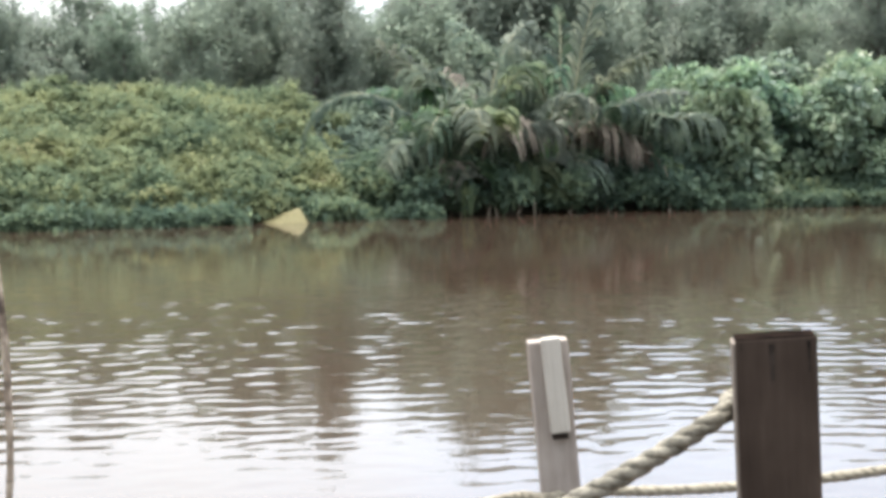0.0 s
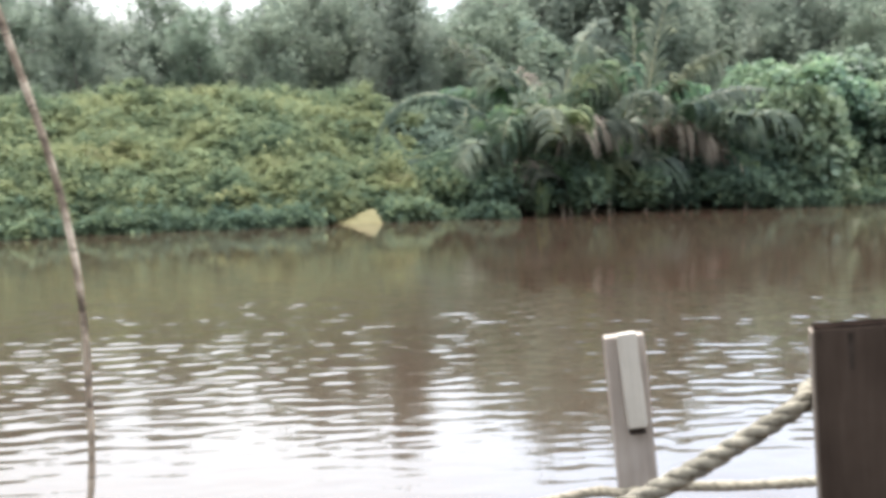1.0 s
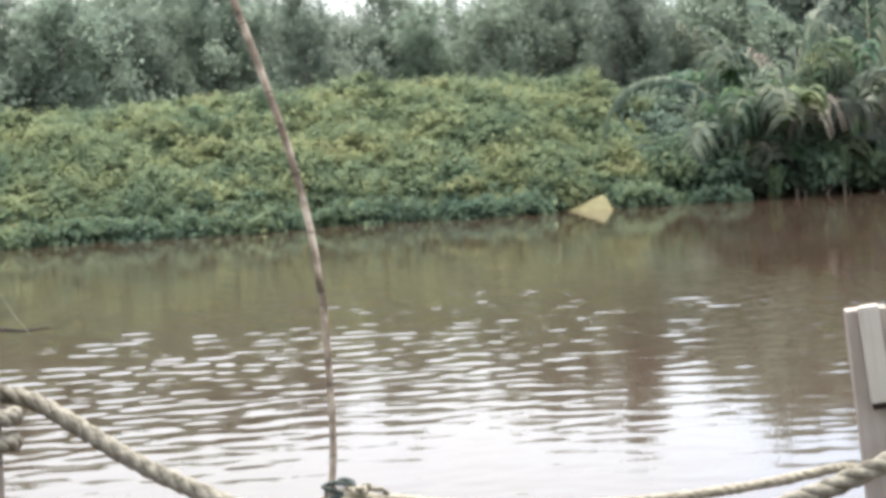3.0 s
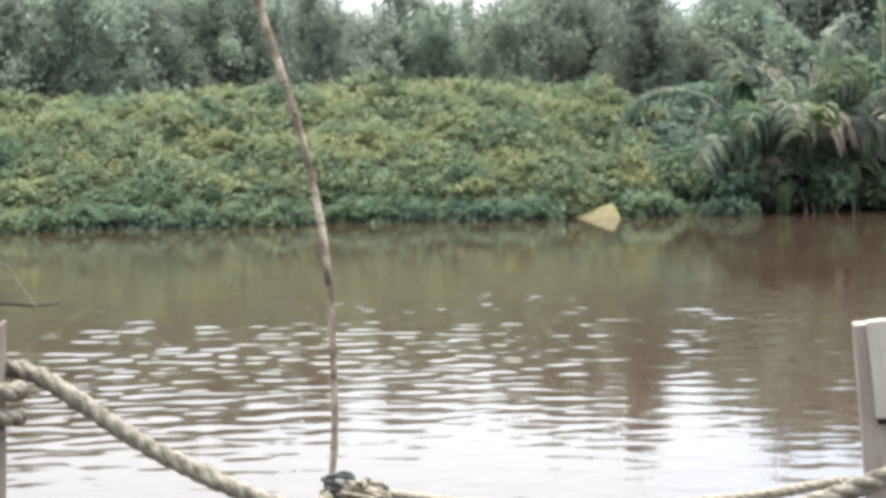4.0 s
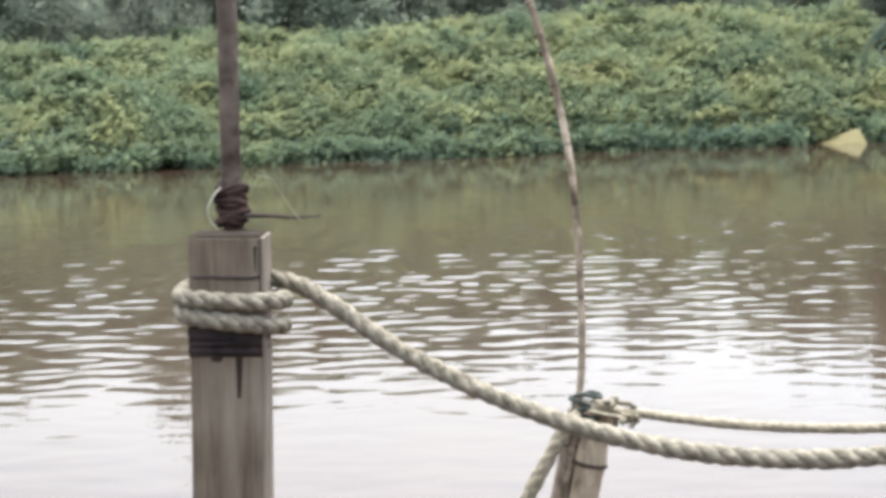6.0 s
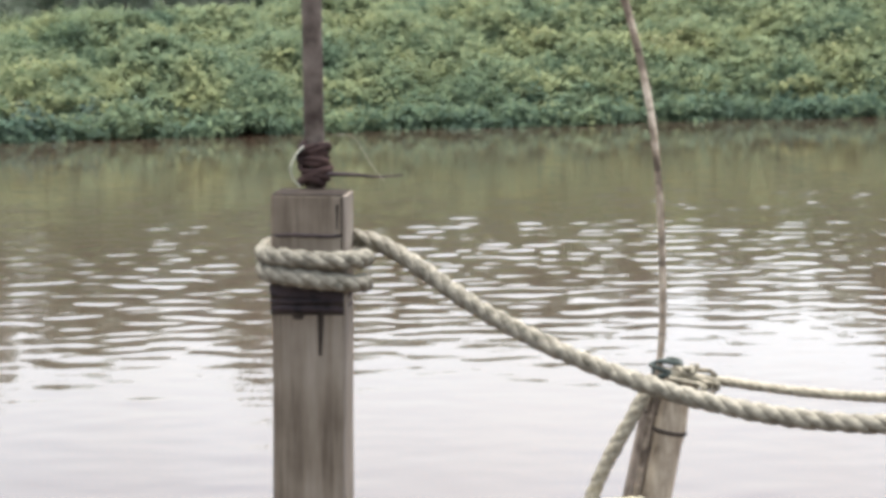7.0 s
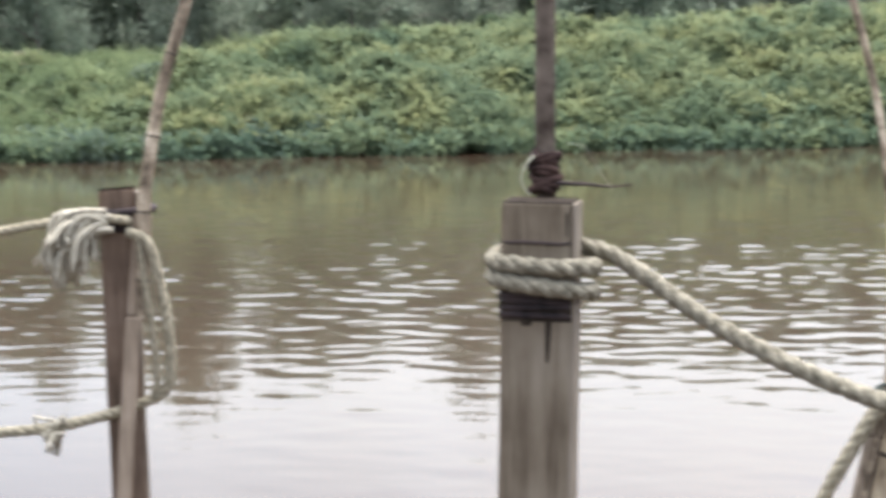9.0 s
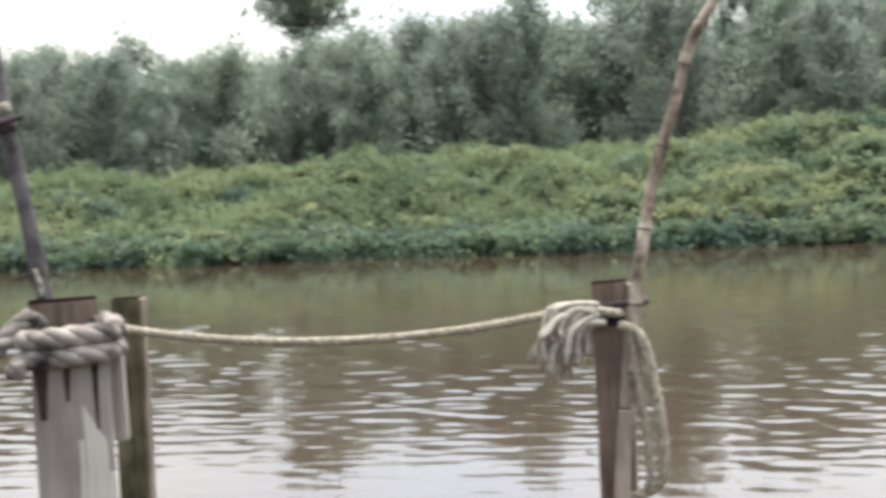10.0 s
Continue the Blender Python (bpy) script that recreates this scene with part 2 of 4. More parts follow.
links.new(r.outputs["Color"], bsdf.inputs["Base Color"])
bsdf.inputs["Roughness"].default_value, bsdf.inputs["IOR"].default_value = 0.03, 1.333
mp = nodes.new("ShaderNodeMapping")
mp.inputs["Scale"].default_value = (1.3, 4.0, 1.0)
fine = nodes.new("ShaderNodeTexNoise")
fine.inputs["Scale"].default_value, fine.inputs["Detail"].default_value = 1.6, 2.0
bp = nodes.new("ShaderNodeBump")
bp.inputs["Strength"].default_value, bp.inputs["Distance"].default_value = 0.05, 0.02
links.new(geo.outputs["Position"], mp.inputs["Vector"])
links.new(mp.outputs["Vector"], fine.inputs["Vector"])
links.new(fine.outputs["Fac"], bp.inputs["Height"])
links.new(bp.outputs["Normal"], bsdf.inputs["Normal"])

# ---------------------------------------------------------------- mesh helpers


def mesh_object(name, verts, faces, mat, parent=None, smooth=False):
    """One mesh object from arrays: verts (n, 3); faces (m, k), all with k corners, or a list of such arrays."""
    me = bpy.data.meshes.new(name)
    verts = np.asarray(verts, np.float32)
    groups = faces if isinstance(faces, list) else [faces]
    groups = [np.asarray(g, np.int32) for g in groups if len(g)]
    loops = np.concatenate([g.ravel() for g in groups])
    counts = np.concatenate([np.full(len(g), g.shape[1], np.int32) for g in groups])
    me.vertices.add(len(verts))
    me.vertices.foreach_set("co", verts.ravel())
    me.loops.add(len(loops))
    me.loops.foreach_set("vertex_index", loops)
    me.polygons.add(len(counts))
    me.polygons.foreach_set("loop_start", np.concatenate([[0], np.cumsum(counts)[:-1]]).astype(np.int32))
    me.polygons.foreach_set("use_smooth", np.full(len(counts), smooth))
    me.update(calc_edges=True)
    me.validate()
    me.materials.append(mat)
    ob = new(name, me)
    if parent:
        ob.parent = parent
    return ob


def part(name, bm, mat, parent=None, label="", smooth=False):
    me = bpy.data.meshes.new(name)
    bm.to_mesh(me)
    bm.free()
    me.materials.append(mat)
    if smooth:
        for p in me.polygons:
            p.use_smooth = True
    ob = new(name, me)
    if parent:
        ob.parent = parent
    return tagged(ob, label) if label else ob


def thing(name, at, label, category, group="", rot=(0, 0, 0)):
    ob = new(name)
    ob.empty_display_size = 0.1
    ob.matrix_world = pose(*at, *rot)
    return tagged(ob, label, category, group)


def timber(width, depth, z0, z1, bevel=0.006, slope=(0, 0), seed=0, taper=1.0, cuts=10, rough=0.0025):
    """A post or board: a rounded box from z0 to z1, its faces uneven, its top cut at a slope."""
    rnd = random.Random(seed)
    bm = bmesh.new()
    bmesh.ops.create_cube(bm, size=1)
    for v in bm.verts:
        v.co = Vector((v.co.x * width, v.co.y * depth, z0 + (v.co.z + 0.5) * (z1 - z0)))
    bmesh.ops.bevel(bm, geom=list(bm.edges), offset=bevel, segments=2, affect="EDGES", profile=0.6)
    for k in range(1, cuts):
        z = z0 + (z1 - z0) * k / cuts
        bmesh.ops.bisect_plane(bm, geom=bm.verts[:] + bm.edges[:] + bm.faces[:], plane_co=(0, 0, z), plane_no=(0, 0, 1))
    off = rnd.uniform(0, 50)
    for v in bm.verts:
        f = (v.co.z - z0) / (z1 - z0)
        s = taper + (1 - taper) * f
        n = noise.noise_vector((v.co.x * 9 + off, v.co.y * 9, v.co.z * 6))
        v.co.x, v.co.y = v.co.x * s + n.x * rough, v.co.y * s + n.y * rough
        if f > 0.97:
            v.co.z += v.co.x * slope[0] + v.co.y * slope[1] + n.z * rough
    return bm


def smooth_path(points, steps):
    """A smooth line through a few points (Catmull-Rom), as an array, evenly spaced."""
    p = np.array(points, float)
    p = np.vstack([2 * p[0] - p[1], p, 2 * p[-1] - p[-2]])
    out_ = []
    for i in range(1, len(p) - 2):
        for t in np.linspace(0, 1, 24, endpoint=False):
            a, b, c, d = p[i - 1:i + 3]
            out_.append(0.5 * (2 * b + (c - a) * t + (2 * a - 5 * b + 4 * c - d) * t * t + (3 * b - a - 3 * c + d) * t ** 3))
    out_.append(p[-2])
    out_ = np.array(out_)
    s = np.r_[0, np.cumsum(np.linalg.norm(np.diff(out_, axis=0), axis=1))]
    q = np.linspace(0, s[-1], steps)
    return np.stack([np.interp(q, s, out_[:, k]) for k in range(3)], 1)


def frames_along(path):
    """Tangents and two side directions that turn as little as possible along a path."""
    t = np.gradient(path, axis=0)
    t /= np.linalg.norm(t, axis=1, keepdims=True)
    u = np.zeros_like(t)
    ref = np.array([0, 0, 1.0]) if abs(t[0, 2]) < 0.9 else np.array([1.0, 0, 0])
    u[0] = np.cross(t[0], ref)
    u[0] /= np.linalg.norm(u[0])
    for i in range(1, len(t)):
        v = u[i - 1] - t[i] * (u[i - 1] @ t[i])
        u[i] = v / np.linalg.norm(v)
    return t, u, np.cross(t, u)


def tube(path, radius, sides=8, cap=True):
    """Verts and faces of a round tube; radius is a number or one for each step."""
    path = np.asarray(path, float)
    n = len(path)
    rad = np.broadcast_to(np.asarray(radius, float), (n,))
    _, u, w = frames_along(path)
    ang = np.linspace(0, 2 * np.pi, sides, endpoint=False)
    v = path[:, None] + rad[:, None, None] * (np.cos(ang)[None, :, None] * u[:, None] + np.sin(ang)[None, :, None] * w[:, None])
    i, j = np.meshgrid(np.arange(n - 1), np.arange(sides), indexing="ij")
    k = (j + 1) % sides
    f = np.stack([i * sides + j, i * sides + k, (i + 1) * sides + k, (i + 1) * sides + j], -1).reshape(-1, 4)
    v = v.reshape(-1, 3)
    if cap:
        v = np.vstack([v, path[0], path[-1]])
        a = len(v) - 2
        s = np.arange(sides)
        f2 = np.vstack([np.stack([np.full(sides, a), (s + 1) % sides, s], 1),
                        np.stack([np.full(sides, a + 1), (n - 1) * sides + s, (n - 1) * sides + (s + 1) % sides], 1)])
        return v, [f, f2]
    return v, [f]


def joined(pieces):
    """Several (verts, faces-list) joined into one."""
    vs, fs, base = [], {}, 0
    for v, groups in pieces:
        for g in (groups if isinstance(groups, list) else [groups]):
            g = np.asarray(g)
            fs.setdefault(g.shape[1], []).append(g + base)
        vs.append(v)
        base += len(v)
    return np.vstack(vs), [np.vstack(g) for g in fs.values()]


def rope(name, points, radius, label, mat, seed=0, group="ropes", fuzz=90, pitch=5.8, parent=None, lay=0.43):
    """A three-strand laid rope along a smooth line, each strand a part, with loose fibres."""
    rnd = np.random.default_rng(seed)
    length = sum((Vector(b) - Vector(a)).length for a, b in zip(points, points[1:]))
    steps = max(24, int(length / (radius * 0.8)))
    path = smooth_path(points, steps)
    _, u, w = frames_along(path)
    s = np.linspace(0, length, steps)
    base = new(name)
    base.empty_display_size = 0.05
    if parent is None:
        base.location = path[0]
        tagged(base, label, "rope", group)
        local = path - path[0]
    else:
        base.parent = parent
        local = path
    wob = 1 + 0.05 * np.sin(s * 31 + seed) + 0.04 * np.sin(s * 73 + 2 * seed)
    for k in range(3):
        a = s * 2 * np.pi / (radius * pitch) + k * 2 * np.pi / 3
        c = local + radius * lay * (np.cos(a)[:, None] * u + np.sin(a)[:, None] * w)
        v, f = tube(c, radius * (1.06 - lay) * wob, 8)
        mesh_object("strand", v, f, mat, base, smooth=True)
    if fuzz:
        hairs = []
        for _ in range(int(fuzz * length)):
            i = rnd.integers(1, steps - 1)
            a = rnd.uniform(0, 2 * np.pi)
            d = np.cos(a) * u[i] + np.sin(a) * w[i]
            t = path[min(i + 1, steps - 1)] - path[i - 1]
            t = t / np.linalg.norm(t)
            p0 = local[i] + d * radius * 0.9
            p1 = p0 + d * radius * rnd.uniform(0.15, 0.5) + t * radius * rnd.uniform(-1, 1.2)
            side = np.cross(d, t) * radius * 0.035
            hairs.append((np.array([p0 - side, p0 + side, p1]), [np.array([[0, 1, 2]])]))
        v, f = joined(hairs)
        tagged(mesh_object("loose_fibres", v, f, mat, base), kind="stuff")
    return base


def sagging(a, b, sag, n=7):
    """Points on a hanging line between a and b."""
    a, b = np.array(a, float), np.array(b, float)
    return [tuple(a + (b - a) * t - np.array([0, 0, 4 * sag * t * (1 - t)])) for t in np.linspace(0, 1, n)]


def leaf_mesh(centres, normals, sizes, rng, narrow=0.5, droop=0.3, spray=0.0):
    """Verts and faces of pointed, folded leaves: four corners each, lying roughly across the given normals."""
    n = len(centres)
    rnd = rng.normal(size=(n, 3))
    t = np.cross(normals, rnd)
    t /= np.linalg.norm(t, axis=1, keepdims=True) + 1e-9
    outward = rng.random(n)[:, None] < spray  # these stick out of the plant, the rest lie over it
    t = np.where(outward, normals + 0.45 * rnd, t)
    normals = np.where(outward, np.cross(t, rng.normal(size=(n, 3))), normals)
    t[:, 2] -= droop
    t /= np.linalg.norm(t, axis=1, keepdims=True)
    b = np.cross(normals, t)
    b /= np.linalg.norm(b, axis=1, keepdims=True) + 1e-9
    up = np.cross(t, b)
    L = sizes[:, None]
    wd = L * narrow * 0.5
    base = centres - t * L * 0.5
    tip = centres + t * L * 0.5 - np.array([0, 0, 1]) * L * droop * 0.25
    mid = centres - t * L * 0.05
    left, right = mid - b * wd + up * wd * 0.35, mid + b * wd + up * wd * 0.35
    v = np.stack([base, right, tip, left], 1).reshape(-1, 3)
    k = np.arange(n)[:, None] * 4
    f = np.vstack([np.hstack([k, k + 1, k + 2]), np.hstack([k, k + 2, k + 3])])
    return v, f


def sprig_mesh(centres, sizes, rng):
    """Verts and faces of small pointed leaves, one triangle each, turned every way and drooping a little."""
    n = len(centres)
    t = rng.normal(size=(n, 3)) + np.array([0, 0, -0.45])
    t /= np.linalg.norm(t, axis=1, keepdims=True)
    b = np.cross(t, rng.normal(size=(n, 3)))
    b /= np.linalg.norm(b, axis=1, keepdims=True) + 1e-9
    L = sizes[:, None]
    v = np.stack([centres - t * L * 0.5 - b * L * 0.24, centres - t * L * 0.35 + b * L * 0.24, centres + t * L * 0.6], 1).reshape(-1, 3)
    return v, np.arange(3 * n).reshape(-1, 3)


def clumps(centres, radii, per, rng, size=(0.25, 0.45), flat=0.75, lift=-0.25, shell=(0.62, 1.02), tilt=0.55):
    """Leaf places, normals and sizes over rounded clumps; per is the count of leaves a clump."""
    C = np.repeat(centres, per, axis=0)
    R_ = np.repeat(radii, per)
    d = rng.normal(size=(len(C), 3))
    d /= np.linalg.norm(d, axis=1, keepdims=True)
    low = d[:, 2] < lift
    d[low, 2] *= -1
    r = R_ * rng.uniform(*shell, len(C))
    p = C + d * r[:, None] * np.array([1, 1, flat])
    nrm = d + rng.normal(size=d.shape) * tilt + np.array([0, 0, 0.35])
    nrm /= np.linalg.norm(nrm, axis=1, keepdims=True)
    return p, nrm, rng.uniform(*size, len(C))


# ---------------------------------------------------------------- ground and river
SHORE_X = np.array([-400, -120, -60, -37, -25, -15, -5, 5, 20, 40, 120, 400], float)
SHORE_Y = np.array([15, 22, 36, 47.5, 53, 57.5, 62, 66, 69.5, 72.5, 80, 90], float)


def shore(x):
    """How far off the far bank's water line lies."""
    x = np.asarray(x, float)
    return (np.interp(x - 4, SHORE_X, SHORE_Y) + np.interp(x, SHORE_X, SHORE_Y) + np.interp(x + 4, SHORE_X, SHORE_Y)) / 3 + 0.5 * np.sin(x * 0.6) + 0.35 * np.sin(x * 1.7 + 1)


def ground_height(x, y):
    d = y - shore(x)
    step = lambda a: np.clip(a, 0, 1) ** 2 * (3 - 2 * np.clip(a, 0, 1))
    far = -1.6 + 1.9 * step((d + 4) / 5) + 0.9 * step(d / 14)
    near = -1.6 + 2.8 * step((-5 - y) / 5)
    return np.maximum(far, near) + 0.06 * np.sin(x * 0.9 + y * 0.4) * np.cos(y * 0.7)


def spread(dense, step, end):
    """Even steps within dense, then ever wider ones to +-end."""
    a = np.arange(-dense, dense + 0.1, step)
    tail = dense + np.cumsum(step * 1.3 ** np.arange(1, 40))
    tail = tail[tail < end]
    return np.r_[-tail[::-1], a, tail]


gx, gy = spread(70, 1.5, 2600), spread(100, 1.5, 2600)
X, Y = np.meshgrid(gx, gy, indexing="ij")
Z = ground_height(X, Y)
i, j = np.meshgrid(np.arange(len(gx) - 1), np.arange(len(gy) - 1), indexing="ij")
q = np.stack([i * len(gy) + j, (i + 1) * len(gy) + j, (i + 1) * len(gy) + j + 1, i * len(gy) + j + 1], -1).reshape(-1, 4)
ground = mesh_object("ground", np.stack([X, Y, Z], -1).reshape(-1, 3), q, M_MUD, smooth=True)
tagged(ground, "dark brown muddy earth of the river banks and bed", "ground", kind="structure")

# the river's face: fine near the jetty, coarser farther off, gently rippled
rng = np.random.default_rng(5)
radii = [1.2]
while radii[-1] < 82:
    radii.append(radii[-1] + max(0.045, radii[-1] ** 2 / 11000))
radii = np.array(radii + [84, 88, 94, 110, 150, 250, 500, 1200, 2600])
turns = np.r_[np.linspace(-180, -31, 40, endpoint=False), np.linspace(-31, 46, 400), np.linspace(46, 180, 36)[1:-1]]
A, Rr = np.meshgrid(np.radians(turns), radii, indexing="ij")
X, Y = -np.sin(A) * Rr, np.cos(A) * Rr
Z = np.zeros_like(X)
spacing = np.maximum(0.045, Rr ** 2 / 11000)
for k in range(70):
    lam = 0.26 * (0.85 / 0.26) ** rng.random()
    th = rng.normal(0.06, 0.6)
    kx, ky = math.sin(th) * 2 * math.pi / lam, math.cos(th) * 2 * math.pi / lam
    amp = WAVE * lam / (2 * math.pi) / math.sqrt(70) * 1.41
    keep = np.clip((lam / spacing - 2.2) / 2.5, 0, 1)
    Z += amp * keep * np.sin(kx * X + ky * Y + rng.uniform(0, 6.28))
gust = 0.85 + 0.35 * np.sin(X * 0.35 + 0.6 * np.sin(Y * 0.2)) * np.sin(Y * 0.23 + 0.5 * np.sin(X * 0.16)) + 0.2 * np.sin(X * 1.1 + Y * 0.7) * np.sin(Y * 0.9 - X * 0.4)
Z *= gust * (1 + np.interp(Rr, [14, 17, 21], [-0.45, -0.2, 0.5]) * np.clip((np.degrees(A) - 19) / 8, 0, 1)) * np.interp(Rr, [8, 14, 18, 23, 30, 38, 55, 120, 200], [0.26, 0.40, 0.66, 1.15, 1.15, 0.65, 0.45, 0.5, 0])
n, m = X.shape
i, j = np.meshgrid(np.arange(n), np.arange(m - 1), indexing="ij")
i2 = (i + 1) % n
q = np.stack([i * m + j, i * m + j + 1, i2 * m + j + 1, i2 * m + j], -1).reshape(-1, 4)
v = np.stack([X, Y, Z], -1).reshape(-1, 3)
ring = np.arange(n) * m
v = np.vstack([v, [0, 0, 0]])
cap = np.stack([ring, np.roll(ring, -1), np.full(n, n * m)], 1)
water = mesh_object("water", v, [q, cap], M_WATER, smooth=True)
tagged(water, "brown silty river with small ripples reflecting sky and bank", "water", kind="structure")

# ---------------------------------------------------------------- far bank: thicket
TOP_X = np.array([-90, -40, -28, -17, -5, 5, 12, 30], float)
TOP_H = np.array([2.6, 3.0, 3.3, 3.9, 4.5, 4.9, 5.0, 5.0], float)


def thicket_height(x, d):
    """The leaf cover's height above the water, d metres in from the water's edge."""
    top = np.interp(x, TOP_X, TOP_H)
    f = np.clip((d + 1.0) / 11.0, 0, 1)
    bulge = 0.28 * np.sin(x * 0.55 + 0.8 * np.sin(d * 0.5)) * np.sin(d * 0.6 + x * 0.21) + 0.2 * np.sin(x * 1.3 + d) + 0.1 * np.sin(x * 3.1 + 2 * np.sin(d * 1.7))
    return 0.45 + (top - 0.45) * (0.35 * f ** 0.5 + 0.65 * f) + bulge * np.clip(f * 2, 0.3, 1)


def clear_of_mound(x, d):
    """Leave the bare earth at the water's edge free of plants."""
    keep = ~((np.abs(x - 10.7) < 1.5) & (d < -0.7))
    return x[keep], d[keep]


def thicket(name, count, x0, x1, d0, d1, radius, per, size, mat, label, seed, drop=0.55, narrow=0.5, lift=-0.25, flat=0.75, ragged=0.0, spray=0.0, shell=(0.62, 1.02)):
    rng = np.random.default_rng(seed)
    x = rng.uniform(x0, x1, count)
    d = d0 + (d1 - d0) * rng.random(count) ** 1.3
    x, d = clear_of_mound(x, d)
    r = rng.uniform(*radius, count)[:len(x)]
    count = len(x)
    z = np.maximum(thicket_height(x, d) - r * drop + rng.normal(0, 1, count) * ragged * np.clip(d / 4, 0.2, 1), 0.25 * r)
    c = np.stack([x, shore(x) + d, z], 1)
    p, nrm, s = clumps(c, r, per, rng, size, flat=flat, lift=lift, shell=shell)
    p[:, 2] = np.maximum(p[:, 2], 0.04)
    v, f = leaf_mesh(p, nrm, s, rng, narrow=narrow, spray=spray)
    ob = mesh_object(name, v, f, mat)
    return tagged(ob, label, "shrubs", kind="stuff")


def shoots(name, count, x0, x1, d0, d1, tall, per, size, mat, label, seed, narrow=0.42, rise=0.12):
    """Leafy upright shoots that come up through the cover, their leaves in loose whorls about a bent stem."""
    rng = np.random.default_rng(seed)
    x = rng.uniform(x0, x1, count)
    d = d0 + (d1 - d0) * rng.random(count)
    x, d = clear_of_mound(x, d)
    count = len(x)
    h = rng.uniform(*tall, count) * (0.75 + 0.35 * np.sin(x * 0.9 + 1.7 * np.sin(d * 0.8)))
    foot = np.stack([x, shore(x) + d, thicket_height(x, d) - 0.45 * h + rise * rng.normal(size=count)], 1)
    bend = rng.normal(0, 0.28, (count, 2))
    f = np.tile((np.arange(per) + 0.5) / per, (count, 1)) + rng.uniform(-0.04, 0.04, (count, per))
    turn = np.arange(per)[None] * 2.4 + rng.uniform(0, 6.28, (count, 1)) + rng.normal(0, 0.4, (count, per))
    out = np.stack([np.cos(turn), np.sin(turn), 0.15 + 0.8 * f], -1)
    stem = np.stack([bend[:, :1] * f * f, bend[:, 1:] * f * f, f], -1) * h[:, None, None]
    L = rng.uniform(*size, (count, per)) * (1.15 - 0.6 * f)
    p = (foot[:, None] + stem + out * L[..., None] * 0.5).reshape(-1, 3)
    p[:, 2] = np.maximum(p[:, 2], 0.04)
    out = out.reshape(-1, 3)
    nrm = np.stack([-out[:, 0] * 0.6, -out[:, 1] * 0.6, np.ones(len(out))], 1) + rng.normal(0, 0.3, out.shape)
    nrm /= np.linalg.norm(nrm, axis=1, keepdims=True)
    along = out - nrm * np.sum(out * nrm, axis=1, keepdims=True)
    along /= np.linalg.norm(along, axis=1, keepdims=True) + 1e-9
    across = np.cross(nrm, along)
    S = L.reshape(-1, 1)
    tip = p + along * S * 0.55 - np.array([0, 0, 1]) * S * 0.14
    v = np.stack([p - along * S * 0.5, p + across * S * narrow * 0.5, tip, p - across * S * narrow * 0.5], 1).reshape(-1, 3)
    k = np.arange(len(p))[:, None] * 4
    return tagged(mesh_object(name, v, np.vstack([np.hstack([k, k + 1, k + 2]), np.hstack([k, k + 2, k + 3])]), mat), label, "shrubs", kind="stuff")


thicket("riverside_thicket", 880, -20, 13.4, -1.0, 15, (0.35, 1.15), 130, (0.22, 0.52), M_SHRUB,
        "dense light green leafy shrubs and creepers along the river bank", 11, narrow=0.36, lift=-0.1, flat=0.65, ragged=0.36, spray=0.5, shell=(0.35, 1.1))
thicket("creeper_slope", 1000, -72, -18, -1.0, 17, (0.45, 1.2), 165, (0.13, 0.30), M_CREEPER,
        "low bank overgrown with light green grass and creepers", 13, narrow=0.34, lift=-0.1, flat=0.5, ragged=0.22, spray=0.6, shell=(0.35, 1.1))
thicket("inner_growth", 1900, -72, 15, -0.4, 17, (0.7, 1.2), 46, (0.35, 0.6), M_SHRUB,
        "dark inner leaves and twigs of the riverside thicket", 15, drop=0.82)
thicket("waterside_shrubs", 640, -72, 17, -2.1, 0.2, (0.3, 0.85), 100, (0.16, 0.4), M_EDGE,
        "darker green leafy growth hanging over the water's edge", 12, drop=0.75, lift=-1.0, ragged=0.5, spray=0.4, shell=(0.3, 1.1))

thicket("waterside_bushes", 105, -72, -15, -1.3, 0.3, (0.5, 1.05), 160, (0.16, 0.36), M_DARKSHRUB,
        "dark green rounded bushes at the foot of the overgrown bank", 19, drop=0.5, lift=-1.0, flat=0.9, shell=(0.6, 1.05))
thicket("slope_bushes", 18, -62, -16, 3.0, 9.0, (0.6, 1.1), 150, (0.16, 0.36), M_DARKSHRUB,
        "scattered darker bushes rising out of the creepers", 20, drop=0.3, lift=-0.3, flat=0.8, shell=(0.6, 1.05))

shoots("leafy_shoots", 5200, -24, 13.6, -0.6, 15, (0.5, 1.25), 22, (0.24, 0.5), M_SHRUB, "fresh light green leafy shoots rising through the shrubs", 61)
shoots("creeper_shoots", 5200, -74, -20, -0.6, 17, (0.35, 0.85), 20, (0.16, 0.36), M_CREEPER, "light green leafy shoots and grass rising through the creepers", 62, narrow=0.34)
shoots("waterside_shoots", 1300, -74, 14, -2.3, 0.0, (0.4, 0.9), 18, (0.18, 0.42), M_EDGE, "dark green leafy shoots standing along the water's edge", 63)

# ---------------------------------------------------------------- far bank: trees


